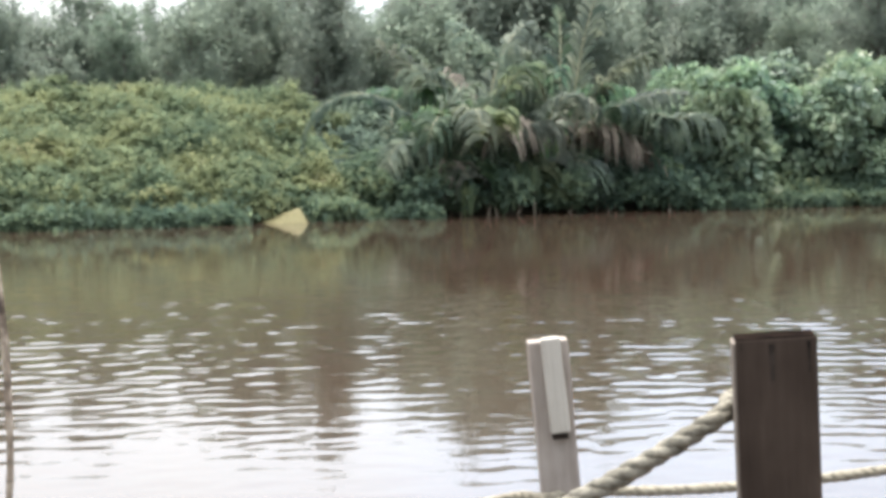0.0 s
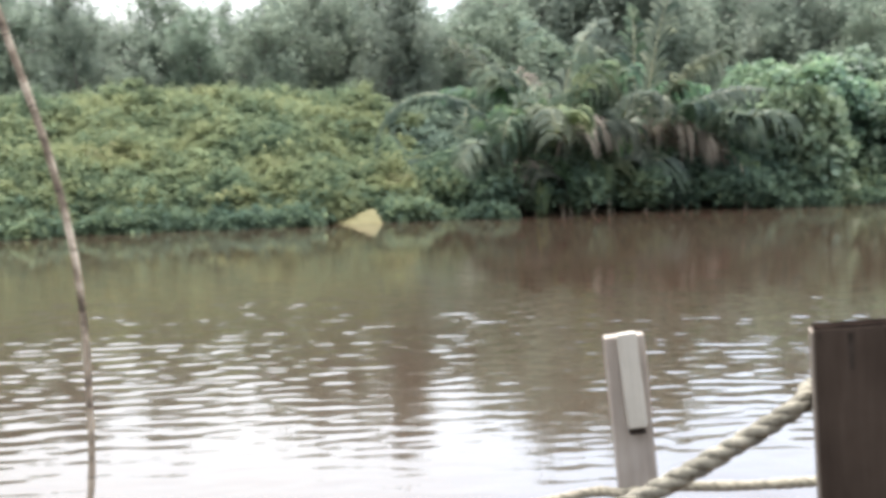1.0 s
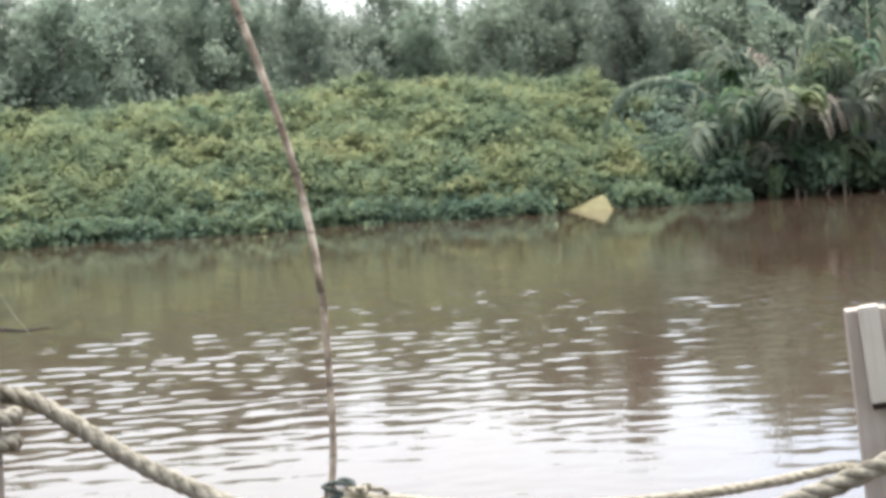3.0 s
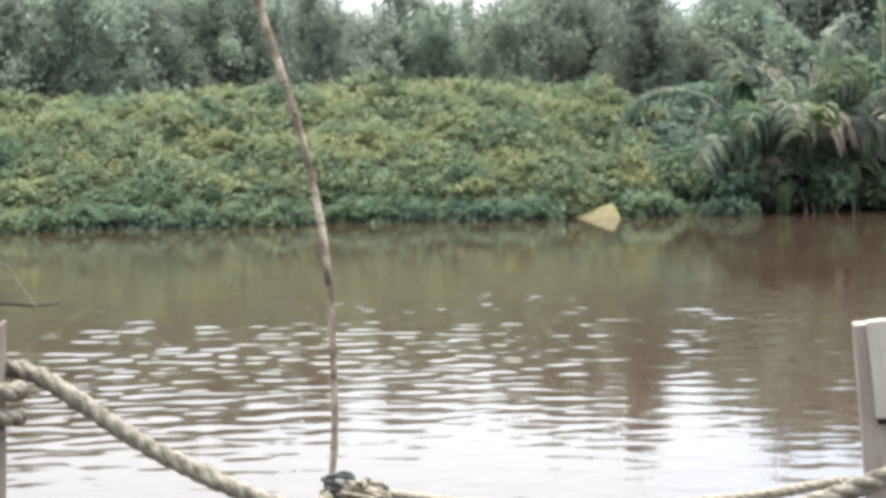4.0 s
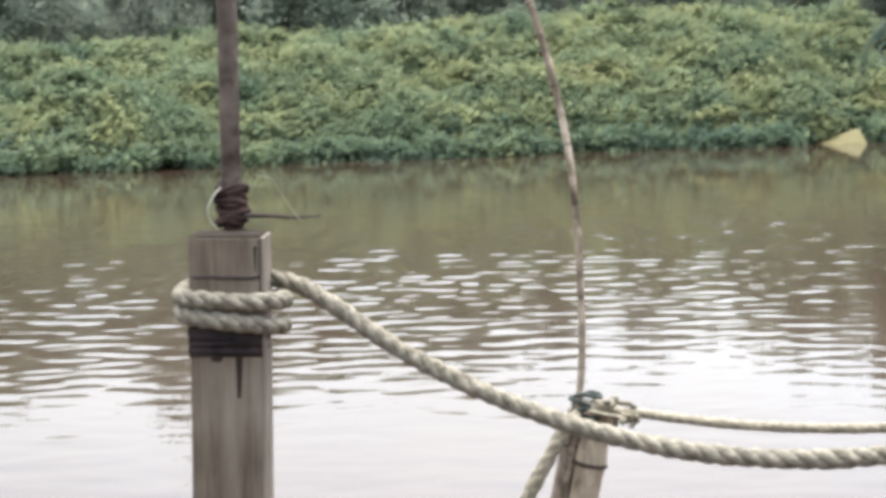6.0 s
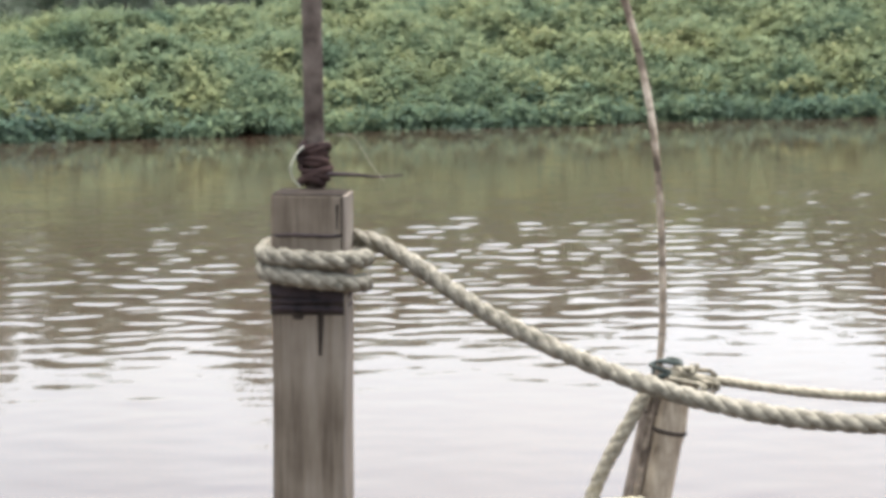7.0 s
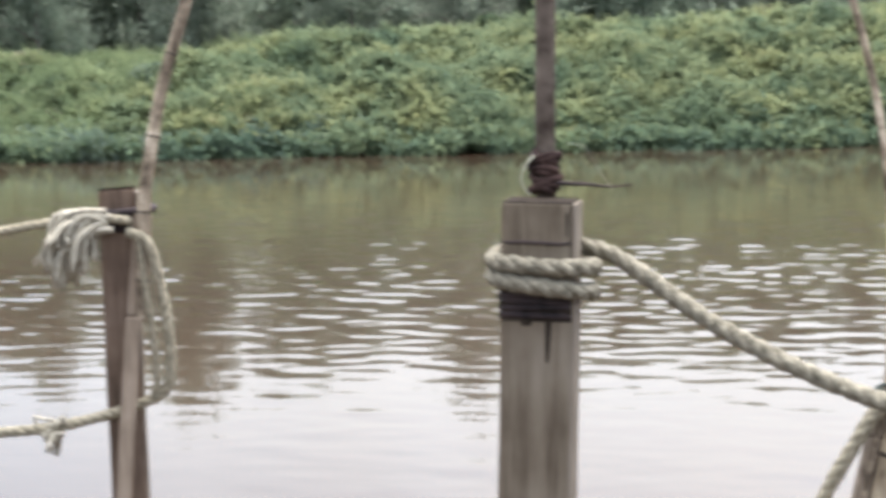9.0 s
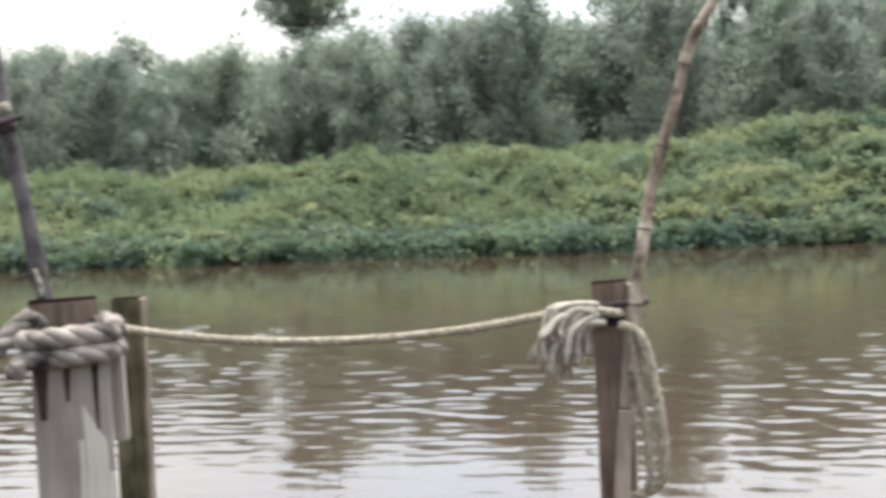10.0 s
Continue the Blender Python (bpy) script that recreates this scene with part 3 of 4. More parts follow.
def tree(name, height, spread_, seed, at, label, limbs=26, sprays=7, per=80, crown_from=0.08, weep=1.0):
    """A slender tree: a bent tapering trunk, rising limbs, and feathery hanging sprays of small leaves with gaps between."""
    rng = np.random.default_rng(seed)
    base = thing(name, at, label, "tree", "trees behind the bank")
    pieces = []
    lean = rng.normal(0, 0.05, 2)
    zs = np.linspace(-0.4, height * 0.95, 14)
    trunk = np.stack([lean[0] * zs + 0.22 * np.sin(zs * 0.45 + seed), lean[1] * zs + 0.15 * np.cos(zs * 0.6 + seed), zs], 1)
    pieces.append(tube(trunk, np.linspace(0.16, 0.03, 14) * height / 12, 7))
    cs, rs = [], []
    for k in range(limbs):
        f = crown_from + (0.97 - crown_from) * ((k + rng.random()) / limbs) ** 0.9
        start = np.array([np.interp(height * f * 0.92, zs, trunk[:, q_]) for q_ in range(3)])
        reach = spread_ * (0.35 + 0.75 * math.sin(math.pi * min(1, 0.22 + 0.66 * f))) * rng.uniform(0.45, 1.1) * (1 - 0.55 * f ** 5)
        a = k * 2.4 + rng.uniform(-0.5, 0.5)
        end = start + np.array([reach * math.cos(a), reach * math.sin(a), reach * rng.uniform(0.15, 0.7)])
        line = smooth_path([start, start * 0.45 + end * 0.55 + np.array([0, 0, 0.18 * reach]), end], 8)
        pieces.append(tube(line, np.linspace(0.05, 0.012, 8), 4))
        for _ in range(sprays if f < 0.75 else sprays - 3):
            q_ = rng.uniform(0.25, 1.05)
            p = np.array([np.interp(q_, np.linspace(0, 1, 8), line[:, c_]) for c_ in range(3)]) + rng.normal(0, 0.22, 3)
            cs.append(p - np.array([0, 0, 0.25 * weep * rng.random()]))
            rs.append(rng.uniform(0.26, 0.7))
    v, f = joined(pieces)
    mesh_object("trunk", v, f, M_BARK, base, smooth=True)
    C, R_ = np.repeat(np.array(cs), per, axis=0), np.repeat(np.array(rs), per)
    p = C + rng.normal(size=C.shape) * R_[:, None] * np.array([0.5, 0.5, 0.5 + 0.28 * weep])
    v, f = sprig_mesh(p, rng.uniform(0.12, 0.29, len(p)), rng)
    mesh_object("crown", v, f, M_HAZY_TREE, base)
    return base


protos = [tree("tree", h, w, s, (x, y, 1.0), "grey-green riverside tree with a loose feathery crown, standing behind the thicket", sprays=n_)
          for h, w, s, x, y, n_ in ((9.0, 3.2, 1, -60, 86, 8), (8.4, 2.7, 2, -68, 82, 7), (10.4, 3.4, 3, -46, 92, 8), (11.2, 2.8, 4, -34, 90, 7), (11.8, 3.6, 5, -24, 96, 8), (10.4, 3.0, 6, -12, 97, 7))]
rng = np.random.default_rng(77)
RISE_AT, RISE = (-35, 20, 24, 28, 30, 31.5, 33, 34.2, 34.8, 35.4, 36.6, 38, 40, 41, 45), (0.106, 0.103, 0.101, 0.100, 0.099, 0.097, 0.090, 0.079, 0.068, 0.072, 0.065, 0.078, 0.077, 0.084, 0.080)  # the canopy line, by bearing
CANOPY_AT = (-24, -22, -20.5, -18, -14, -12.9, -12.2, -11.3, -10.5, -7.6, -6.6, -5.6, -4.5, -3.2, -2.6, -1.9, -1.2, 0, 2.4, 3.6, 6.5, 8, 12, 13, 16, 17.6, 21.6, 23, 27, 27.8, 30.2, 31, 33.8, 34.8, 35.6)
CANOPY = (0.88, 0.8, 0.9, 1.08, 1.08, 0.95, 0.72, 0.82, 0.95, 0.96, 0.93, 0.88, 0.94, 1.0, 0.68, 0.7, 0.97, 0.92, 0.94, 1.06, 1.1, 1.0, 1.08, 0.88, 0.88, 1.08, 1.08, 0.95, 0.96, 1.0, 0.99, 0.97, 1.0, 0.9, 1.0)
PROTO_HEIGHTS = (9.0, 8.4, 10.4, 11.2, 11.8, 10.4)
for row, (dist, gap) in enumerate(((20, 2.3), (26, 2.3), (34, 3.6))):
    x = -95.0
    while x < 78:
        x += gap * rng.uniform(0.6, 1.4)
        y = float(shore(x)) + dist + rng.uniform(-3.5, 3.5)
        bearing = math.degrees(math.atan2(-x, y))
        kind_ = int(rng.integers(len(protos)))
        src = protos[kind_]
        rise = (1.0, 1.0, 0.84)[row] * float(np.interp(bearing, RISE_AT, RISE)) * float(np.interp(bearing, CANOPY_AT, CANOPY))
        s = (2.0 + rise * math.hypot(x, y)) * rng.uniform(0.86, 1.08) / PROTO_HEIGHTS[kind_]
        t = copy_thing(src, pose(x, y, 0.9, 0, 0, rng.uniform(0, 360)))
        t.scale = (s, s, s * rng.uniform(0.92, 1.08))
tree("tree", 13.6, 4.5, 8, (-53.9, 84.4, 0.9), "tall tree with a high umbrella crown over its bare trunk", limbs=64, sprays=7, per=62, crown_from=0.77, weep=0.1)
leafy = copy_thing(protos[4], pose(-26.4, 78.0, 0.9, 0, 0, 40))
leafy.scale = (0.95, 0.95, 0.95)

# saplings and scrub filling the foot of the wood
rng = np.random.default_rng(31)
x = rng.uniform(-90, 60, 620)
d = rng.uniform(15, 38, 620)
r = rng.uniform(0.8, 1.6, 620)
c = np.stack([x, shore(x) + d, 1.0 + rng.uniform(0.2, 4.6, 620)], 1)
p, nrm, s = clumps(c, r, 190, rng, (0.14, 0.32), flat=1.35, shell=(0.1, 1.25), tilt=1.6)
v, f = leaf_mesh(p, nrm, s, rng, narrow=0.42, droop=0.4)
tagged(mesh_object("woodland_scrub", v, f, M_HAZY_TREE), "grey-green saplings and scrub filling the foot of the wood", "shrubs", kind="stuff")

# the denser wood behind, closing the view
rng = np.random.default_rng(32)
x = rng.uniform(-120, 110, 700)
d = rng.uniform(44, 60, 700)
r = rng.uniform(1.4, 2.4, 700)
c = np.stack([x, shore(x) + d, 1.0 + rng.uniform(0.1, 8.2, 700)], 1)
p, nrm, s = clumps(c, r, 80, rng, (0.5, 0.9), shell=(0.3, 1.05), tilt=0.8)
v, f = leaf_mesh(p, nrm, s, rng, narrow=0.5, droop=0.5)
tagged(mesh_object("far_wood", v, f, M_HAZY_TREE), "grey-green mass of the denser wood farther inland", "trees", kind="stuff")

# ---------------------------------------------------------------- far bank: nipa palms


def frond(length, start, end, bend, leaflets, mat, parent, at, turn, seed, hang=0.6, blade=1.0, label=""):
    """One feather leaf: a ribbed stalk that arches over, with two rows of hanging leaflets."""
    rng = np.random.default_rng(seed)
    n = 18
    s = np.linspace(0, 1, n)
    th = np.radians(start + (end - start) * s ** bend)
    step = length / (n - 1)
    rib = np.stack([np.r_[0, np.cumsum(np.sin(th[1:]) * step)], 0.05 * length * s * np.sin(seed + 2 * s), np.r_[0, np.cumsum(np.cos(th[1:]) * step)]], 1)
    ob = new("frond")
    ob.parent = parent
    ob.matrix_local = pose(*at, 0, 0, turn) @ pose(0, 0, 0, rng.uniform(-16, 16), 0, 0)
    if label:
        tagged(ob, label)
    v, f = tube(rib, np.linspace(0.055, 0.012, n), 6)
    mesh_object("rib", v, f, M_RIB, ob, smooth=True)
    t, _, _ = frames_along(rib)
    pieces = []
    sway = rng.uniform(0, 6.28)
    for k in range(leaflets):
        q_ = 0.2 + 0.8 * (k + rng.random()) / leaflets
        p = np.array([np.interp(q_, s, rib[:, c]) for c in range(3)])
        tg = np.array([np.interp(q_, s, t[:, c]) for c in range(3)])
        ln = blade * rng.uniform(0.85, 1.12) * (0.4 + 0.75 * math.sin(math.pi * min(1, 0.18 + 0.72 * q_)))
        for side in (-1, 1):
            up = max(0.0, tg[2])
            d = np.array([0, side, 0]) * (0.8 - 0.3 * up + 0.2 * math.sin(sway + 5 * q_)) + tg * (0.5 + 0.5 * up + 0.25 * math.sin(sway * 2 + 9 * q_)) + np.array([0, 0, 0.1]) + rng.normal(0, 0.14, 3)
            d /= np.linalg.norm(d)
            fall = hang * (1 - 0.55 * up) * rng.uniform(0.7, 1.25)
            a = p + d * ln * 0.34
            b = p + d * ln * 0.6 - np.array([0, 0, fall * ln * 0.22])
            c = p + d * ln * 0.76 - np.array([0, 0, fall * ln * 0.75])
            w = tg * 0.8 + np.cross(d, [0, 0, 1.0]) * 0.25 + rng.normal(0, 0.15, 3)
            w *= 0.125 * rng.uniform(0.6, 1.3)
            if rng.random() < 0.08:
                continue
            pieces.append((np.array([p - w * 0.5, p + w * 0.5, a + w, a - w, b + w * 0.9, b - w * 0.9, c]), [np.array([[0, 1, 2, 3], [3, 2, 4, 5]]), np.array([[5, 4, 6]])]))
    v, f = joined(pieces)
    tagged(mesh_object("foliage", v, f, mat, ob), kind="stuff")
    return ob


def nipa_palm(x, d, size, count, seed, west=True):
    rng = np.random.default_rng(seed)
    y = float(shore(x)) + d
    base = thing("nipa_palm", (x, y, 0.1), "dark green nipa palm with arching fronds at the water's edge", "palm", "nipa palms on the bank")
    stub = [tube(smooth_path([(0.25 * math.cos(a), 0.25 * math.sin(a), -0.5), (0.3 * math.cos(a), 0.3 * math.sin(a), 0.3), (0.5 * math.cos(a), 0.5 * math.sin(a), rng.uniform(0.7, 1.3))], 6), np.linspace(0.1, 0.05, 6), 7)
            for a in np.linspace(0, 6.28, 9, endpoint=False)]
    v, f = joined(stub)
    mesh_object("rootstock", v, f, M_BARK, base, smooth=True)
    count = round(count * 0.85)
    for k in range(count):
        turn = 360 * (k / count) + rng.uniform(-18, 18)
        inner = (k * 7) % count / count
        if not west and math.cos(radians(turn)) < -0.35:
            continue
        length = size * (0.56 + 0.56 * inner)
        start, end = 2 + 18 * (1 - inner), 38 + 100 * (1 - inner) ** 0.8 + rng.uniform(-14, 14)
        dry = rng.random() < 0.2
        frond(length, start, end + (35 if dry else 0), 1.5, 44, M_DRYPALM if dry else M_PALM, base,
              (0.2 * math.cos(radians(turn)), 0.2 * math.sin(radians(turn)), 0.2), turn, seed * 50 + k,
              hang=1.2 if inner < 0.7 else 0.8, blade=1.7, label="withered brown frond hanging down" if dry else "")
    return base


for x, d, size, count, seed in ((17.0, 2.6, 5.4, 15, 1), (17.0, 5.2, 8.4, 17, 2), (19.4, 1.6, 6.8, 16, 3), (21.4, 4.4, 9.0, 18, 4),
                                (22.8, 1.9, 8.4, 17, 5), (24.8, 4.0, 9.4, 18, 6), (26.3, 1.7, 7.8, 16, 7), (28.4, 3.8, 8.6, 16, 8), (23.0, 7.0, 10.2, 17, 9), (19.2, 7.2, 9.4, 16, 10), (26.2, 7.0, 9.8, 16, 11)):
    nipa_palm(x, d, size, count, seed, west=x > 20)

arching = nipa_palm(18.2, 1.3, 5.0, 9, 12, west=False)
for k, (length, start, end, bend, turn) in enumerate(((10.5, 10, 190, 2, 181), (5.6, 6, 165, 1.8, 225), (6.8, 4, 160, 2.0, 245), (7.4, 3, 158, 2.0, 268))):
    frond(length, start, end, bend, 50, M_PALM, arching, (0, 0, 0.2), turn, 900 + k, hang=1.0, blade=0.6 if k == 0 else 1.4)

# ---------------------------------------------------------------- far bank: broad-leaved bushes


def bush(name, x, d, width, height, seed, mat, leaf, label, count=84, per=84, narrow=0.75):
    rng = np.random.default_rng(seed)
    y = float(shore(x)) + d
    base = thing(name, (x, y, 0.2), label, "bush", name.replace("_", " ") + " row on the bank")
    pieces, cs, rs = [], [], []
    for k in range(count):
        a, q_ = rng.uniform(0, 6.28), math.sqrt(rng.random())
        z = height * rng.uniform(0.05, 0.93) ** 0.75
        env = width * (1.0 - 0.55 * (z / height) ** 2)
        c = np.array([env * q_ * math.cos(a), 0.8 * env * q_ * math.sin(a), z])
        cs.append(c)
        rs.append(rng.uniform(0.5, 0.95))
        if k % 3 == 0:
            pieces.append(tube(smooth_path([(0.2 * math.cos(a), 0.2 * math.sin(a), -0.3), c * [0.4, 0.4, 0.6], c], 7), np.linspace(0.05, 0.012, 7), 5))
    v, f = joined(pieces)
    mesh_object("stems", v, f, M_BARK, base, smooth=True)
    p, nrm, s = clumps(np.array(cs), np.array(rs), per, rng, leaf, lift=-0.8, shell=(0.35, 1.25), tilt=1.1)
    v, f = leaf_mesh(p, nrm, s, rng, narrow=narrow)
    v[:, 2] = np.maximum(v[:, 2], -0.16)
    mesh_object("leaves", v, f, mat, base)
    return base


for k, (x, d, w, h) in enumerate(((31.2, 0.8, 2.4, 4.6), (34.2, 2.2, 2.8, 6.0), (37.6, 1.0, 2.6, 5.4), (40.4, 2.6, 3.0, 6.4), (44.2, 1.4, 3.0, 6.0), (36.0, 5.5, 3.0, 6.6), (41.5, 6.0, 3.0, 6.8), (31.5, 5.0, 2.6, 6.0), (48.5, 2.5, 3.2, 6.4))):
    bush("broadleaf_bush", x, d, w, h, 300 + k, M_BROAD, (0.28, 0.52), "tall bush with broad blue-green leaves beside the water")

# low dark growth under and behind the palms
thicket("bankside_growth", 260, 29.5, 54, -1.9, 0.4, (0.35, 0.8), 90, (0.2, 0.42), M_EDGE, "dark leafy growth at the foot of the broad-leaved bushes", 16, lift=-0.5)
thicket("palm_foot_growth", 230, 14.6, 30.5, -1.1, 1.6, (0.45, 0.9), 105, (0.22, 0.5), M_EDGE, "dark leafy plants before the feet of the palms", 65, drop=-0.55, lift=-1.0, ragged=0.4, spray=0.5, shell=(0.4, 1.15))
shoots("palm_undergrowth", 1100, 15.2, 30.5, -0.4, 4.0, (0.7, 1.7), 20, (0.25, 0.55), M_DARKSHRUB, "dark blue-green leafy plants crowding under the palms", 64, narrow=0.5, rise=0.3)
thicket("undergrowth", 660, 12.6, 52, 3.0, 12, (0.7, 1.2), 70, (0.22, 0.48), M_DARKSHRUB, "dark green undergrowth beneath the palms", 14, drop=0.8, spray=0.3)

# ---------------------------------------------------------------- at the water's edge
rng = np.random.default_rng(41)
nu, nv = 40, 18
gu, gv = np.meshgrid(np.linspace(0, 1, nu), np.linspace(-1, 1, nv), indexing="ij")
crest = 0.56 * gu ** 1.05 * np.clip((1.0 - gu) / 0.06, 0, 1) ** 0.7
gz = crest * (1 - gv ** 2) - 0.12 * np.abs(gv) + 0.02 * np.sin(gu * 23 + gv * 3) * np.cos(gv * 9)
gz[-1] = -0.3
mi, mj = np.meshgrid(np.arange(nu - 1), np.arange(nv - 1), indexing="ij")
quads = np.stack([mi * nv + mj, (mi + 1) * nv + mj, (mi + 1) * nv + mj + 1, mi * nv + mj + 1], -1).reshape(-1, 4)
mound = mesh_object("earth_mound", np.stack([2.1 * gu - 1.15, 2.2 * gv * (0.55 + 0.3 * gu), gz], -1).reshape(-1, 3), quads, M_EARTH, smooth=True)
mound.location = (10.78, float(shore(11.3)) - 1.75, 0.0)
tagged(mound, "yellow ochre mound of bare earth at the water's edge", "mound")


def driftwood(points, radius, label):
    v, f = tube(smooth_path(points, 14), np.linspace(radius, radius * 0.4, 14), 6)
    v0 = np.array(points[0])
    ob = mesh_object("driftwood", v - v0, f, M_BAMBOO, smooth=True)
    ob.location = points[0]
    return tagged(ob, label, "branch", "dead branches at the water's edge")


for x, lean_, h, r_ in ((14.5, 0.9, 0.5, 0.05), (15.2, 2.0, 0.25, 0.05), (16.6, -0.2, 0.7, 0.04), (19.6, 0.2, 0.9, 0.04), (20.0, -0.3, 0.8, 0.035), (21.9, 0.1, 1.0, 0.04), (23.5, 0.5, 0.7, 0.035), (27.8, -0.15, 1.9, 0.05), (29.4, 1.4, 0.5, 0.06), (33.6, -1.3, 1.2, 0.05)):
    y = float(shore(x)) - 1.1
    driftwood([(x, y, -0.3), (x + lean_ * 0.5, y + 0.1, h * 0.7), (x + lean_, y + 0.25, h)], r_, "pale bare dead branch sticking out of the shallows")

rng = np.random.default_rng(43)
for _ in range(22):
    x = rng.uniform(17, 30)
    y, h, lean_ = float(shore(x)) + rng.uniform(-1.1, 0.3), rng.uniform(0.35, 1.3), rng.normal(0, 0.35)
    driftwood([(x, y, -0.3), (x + lean_ * 0.6, y + 0.1, h * 0.6), (x + lean_, y + 0.2, h)], rng.uniform(0.02, 0.045), "thin bare stem rising from the mud under the palms")
driftwood([(13.9, float(shore(14)) - 1.25, 0.06), (15.0, float(shore(15)) - 1.2, 0.16), (16.4, float(shore(16.4)) - 1.0, 0.1)], 0.07, "pale fallen log lying at the water's edge")
driftwood([(29.3, float(shore(29.3)) - 1.2, 0.05), (30.2, float(shore(30.2)) - 1.15, 0.2), (31.2, float(shore(31.2)) - 1.0, 0.15)], 0.09, "pale fallen log lying at the water's edge")
thicket("mud_plants", 90, 14, 30, -0.9, 1.6, (0.25, 0.6), 50, (0.18, 0.4), M_EDGE, "scattered low green plants on the mud under the palms", 18, drop=0.9, spray=0.7)

# ---------------------------------------------------------------- the jetty's posts


def post(name, top, width, depth, turn, lean, mat, label, foot=-1.9, seed=0, slope=(0, 0), bevel=0.0035, end=None, category="post", group="mooring posts"):
    """A timber standing in the river bed; top is the middle of its upper end. Returns the thing and a function to its frame."""
    rotation = pose(0, 0, 0, 0, lean, turn)
    length = (top[2] - foot) / math.cos(radians(lean))
    at = Vector(top) - rotation @ Vector((0, 0, length))
    base = thing(name, at, label, category, group, (0, lean, turn))
    part("timber", timber(width, depth, 0, length, bevel, slope, seed, cuts=40), mat, base, smooth=False)
    part("end_grain", timber(width - 0.002, depth - 0.002, length - 0.004, length + 0.0018, 0.0008, slope, seed, cuts=1), end or M_END, base, "weathered end grain")
    return base, length


def band(width, depth, z, radius, rng, tilt=0.0, sides=6, gap=0.002):
    """A cord or strap drawn tight round a square post."""
    w, d = width / 2 + gap, depth / 2 + gap
    pts = []
    for a in np.linspace(0, 2 * np.pi, 41):
        c, s = math.cos(a), math.sin(a)
        k = 1 / max(abs(c), abs(s)) ** 0.8
        pts.append((w * c * k, d * s * k, z + tilt * c + rng.uniform(-0.0012, 0.0012)))
    return tube(np.array(pts), radius, sides, cap=False)


def coil(cx, cy, half_w, half_d, turn, z0, z1, turns, start=0.0, tilt=0.0):
    """Points of a rope wound clockwise round a squarish post."""
    pts = []
    n = int(turns * 14)
    for k in range(n + 1):
        a = radians(start) - 2 * math.pi * turns * k / n
        c, s = math.cos(a), math.sin(a)
        q_ = 1 / (abs(c) ** 3 + abs(s) ** 3) ** (1 / 3) * 0.97
        x, y = half_w * c * q_, half_d * s * q_
        ct, st = math.cos(radians(turn)), math.sin(radians(turn))
        pts.append((cx + x * ct - y * st, cy + x * st + y * ct, z0 + (z1 - z0) * k / n - tilt * x * max(0, 1 - 1.6 * k / n)))
    return pts


def tuft(at, reach, droop, count, seed, parent, mat=M_YARN, width=0.05, thick=0.0075):
    """Unlaid rope yarns: flat bunches of fibre that spread and hang, each a part."""
    rng = np.random.default_rng(seed)
    for _ in range(count):
        d = np.array(reach) * rng.uniform(0.35, 1.05) + rng.normal(0, width, 3) * 0.6
        p0 = np.array(at) + rng.normal(0, 0.012, 3)
        p1 = p0 + d * 0.5 - np.array([0, 0, 0.006])
        p2 = p0 + d * rng.uniform(0.8, 1.0) - np.array([0, 0, droop * rng.uniform(0.2, 0.55)])
        p3 = p0 + d * rng.uniform(0.85, 1.05) - np.array([0, 0, droop * rng.uniform(0.5, 1.1)]) + rng.normal(0, 0.012, 3)
        line = smooth_path([p0, p1, p2, p3], 10)
        wide = thick * rng.uniform(0.6, 1.5)
        split = [tube(line + rng.normal(0, wide * 0.8, 3)[None] * np.linspace(0.2, 1.3, 10)[:, None], np.linspace(wide, wide * 0.7, 10), 5) for _ in range(3)]
        v, f = joined(split)
        mesh_object("yarn", v, f, mat, parent, smooth=True)


def bamboo(points, r0, r1, spacing, seed, steps=80, swell=0.16, bowed=0.0, first=0.0):
    """A jointed cane along a line: straight lengths between swollen joints that kink a little."""
    rng = np.random.default_rng(seed)
    path = smooth_path(points, steps)
    s = np.r_[0, np.cumsum(np.linalg.norm(np.diff(path, axis=0), axis=1))]
    rad = np.interp(s, [0, s[-1]], [r0, r1])
    at, marks = spacing * 0.5 + first, []
    while at < s[-1]:
        marks.append(at)
        rad = rad * (1 + swell * np.exp(-((s - at) / (r0 * 0.5)) ** 2))
        at += spacing * rng.uniform(0.75, 1.25)
    kink = np.zeros_like(path)
    for m_ in marks:
        kink += (np.abs(s - m_) / s[-1])[:, None] * rng.normal(0, bowed, 3)
    path = path + kink - kink[:1]
    return path, rad, [np.array([np.interp(m_, s, path[:, k]) for k in range(3)]) for m_ in marks], marks, s


def cane(name, points, r0, r1, spacing, seed, mat, parent, bowed=0.0, sides=10, first=0.0):
    origin = np.array(parent.matrix_world.translation) if parent else np.zeros(3)
    path, rad, joints, marks, s = bamboo(points, r0, r1, spacing, seed, bowed=bowed, first=first)
    v, f = tube(path - origin, rad, sides)
    ob = mesh_object(name, v, f, mat, parent, smooth=True)
    for m_ in marks:
        k = int(np.argmin(np.abs(s - m_)))
        k = min(max(k, 1), len(path) - 2)
        d = path[k + 1] - path[k - 1]
        d /= np.linalg.norm(d)
        rr = rad[k] * 1.06
        v, f = tube(np.stack([path[k] - d * rr * 0.12, path[k], path[k] + d * rr * 0.12]) - origin, [rr * 0.97, rr * 1.04, rr * 0.97], sides, cap=False)
        mesh_object("joint", v, f, M_NODE, ob, smooth=True)
    return ob


rng = np.random.default_rng(9)

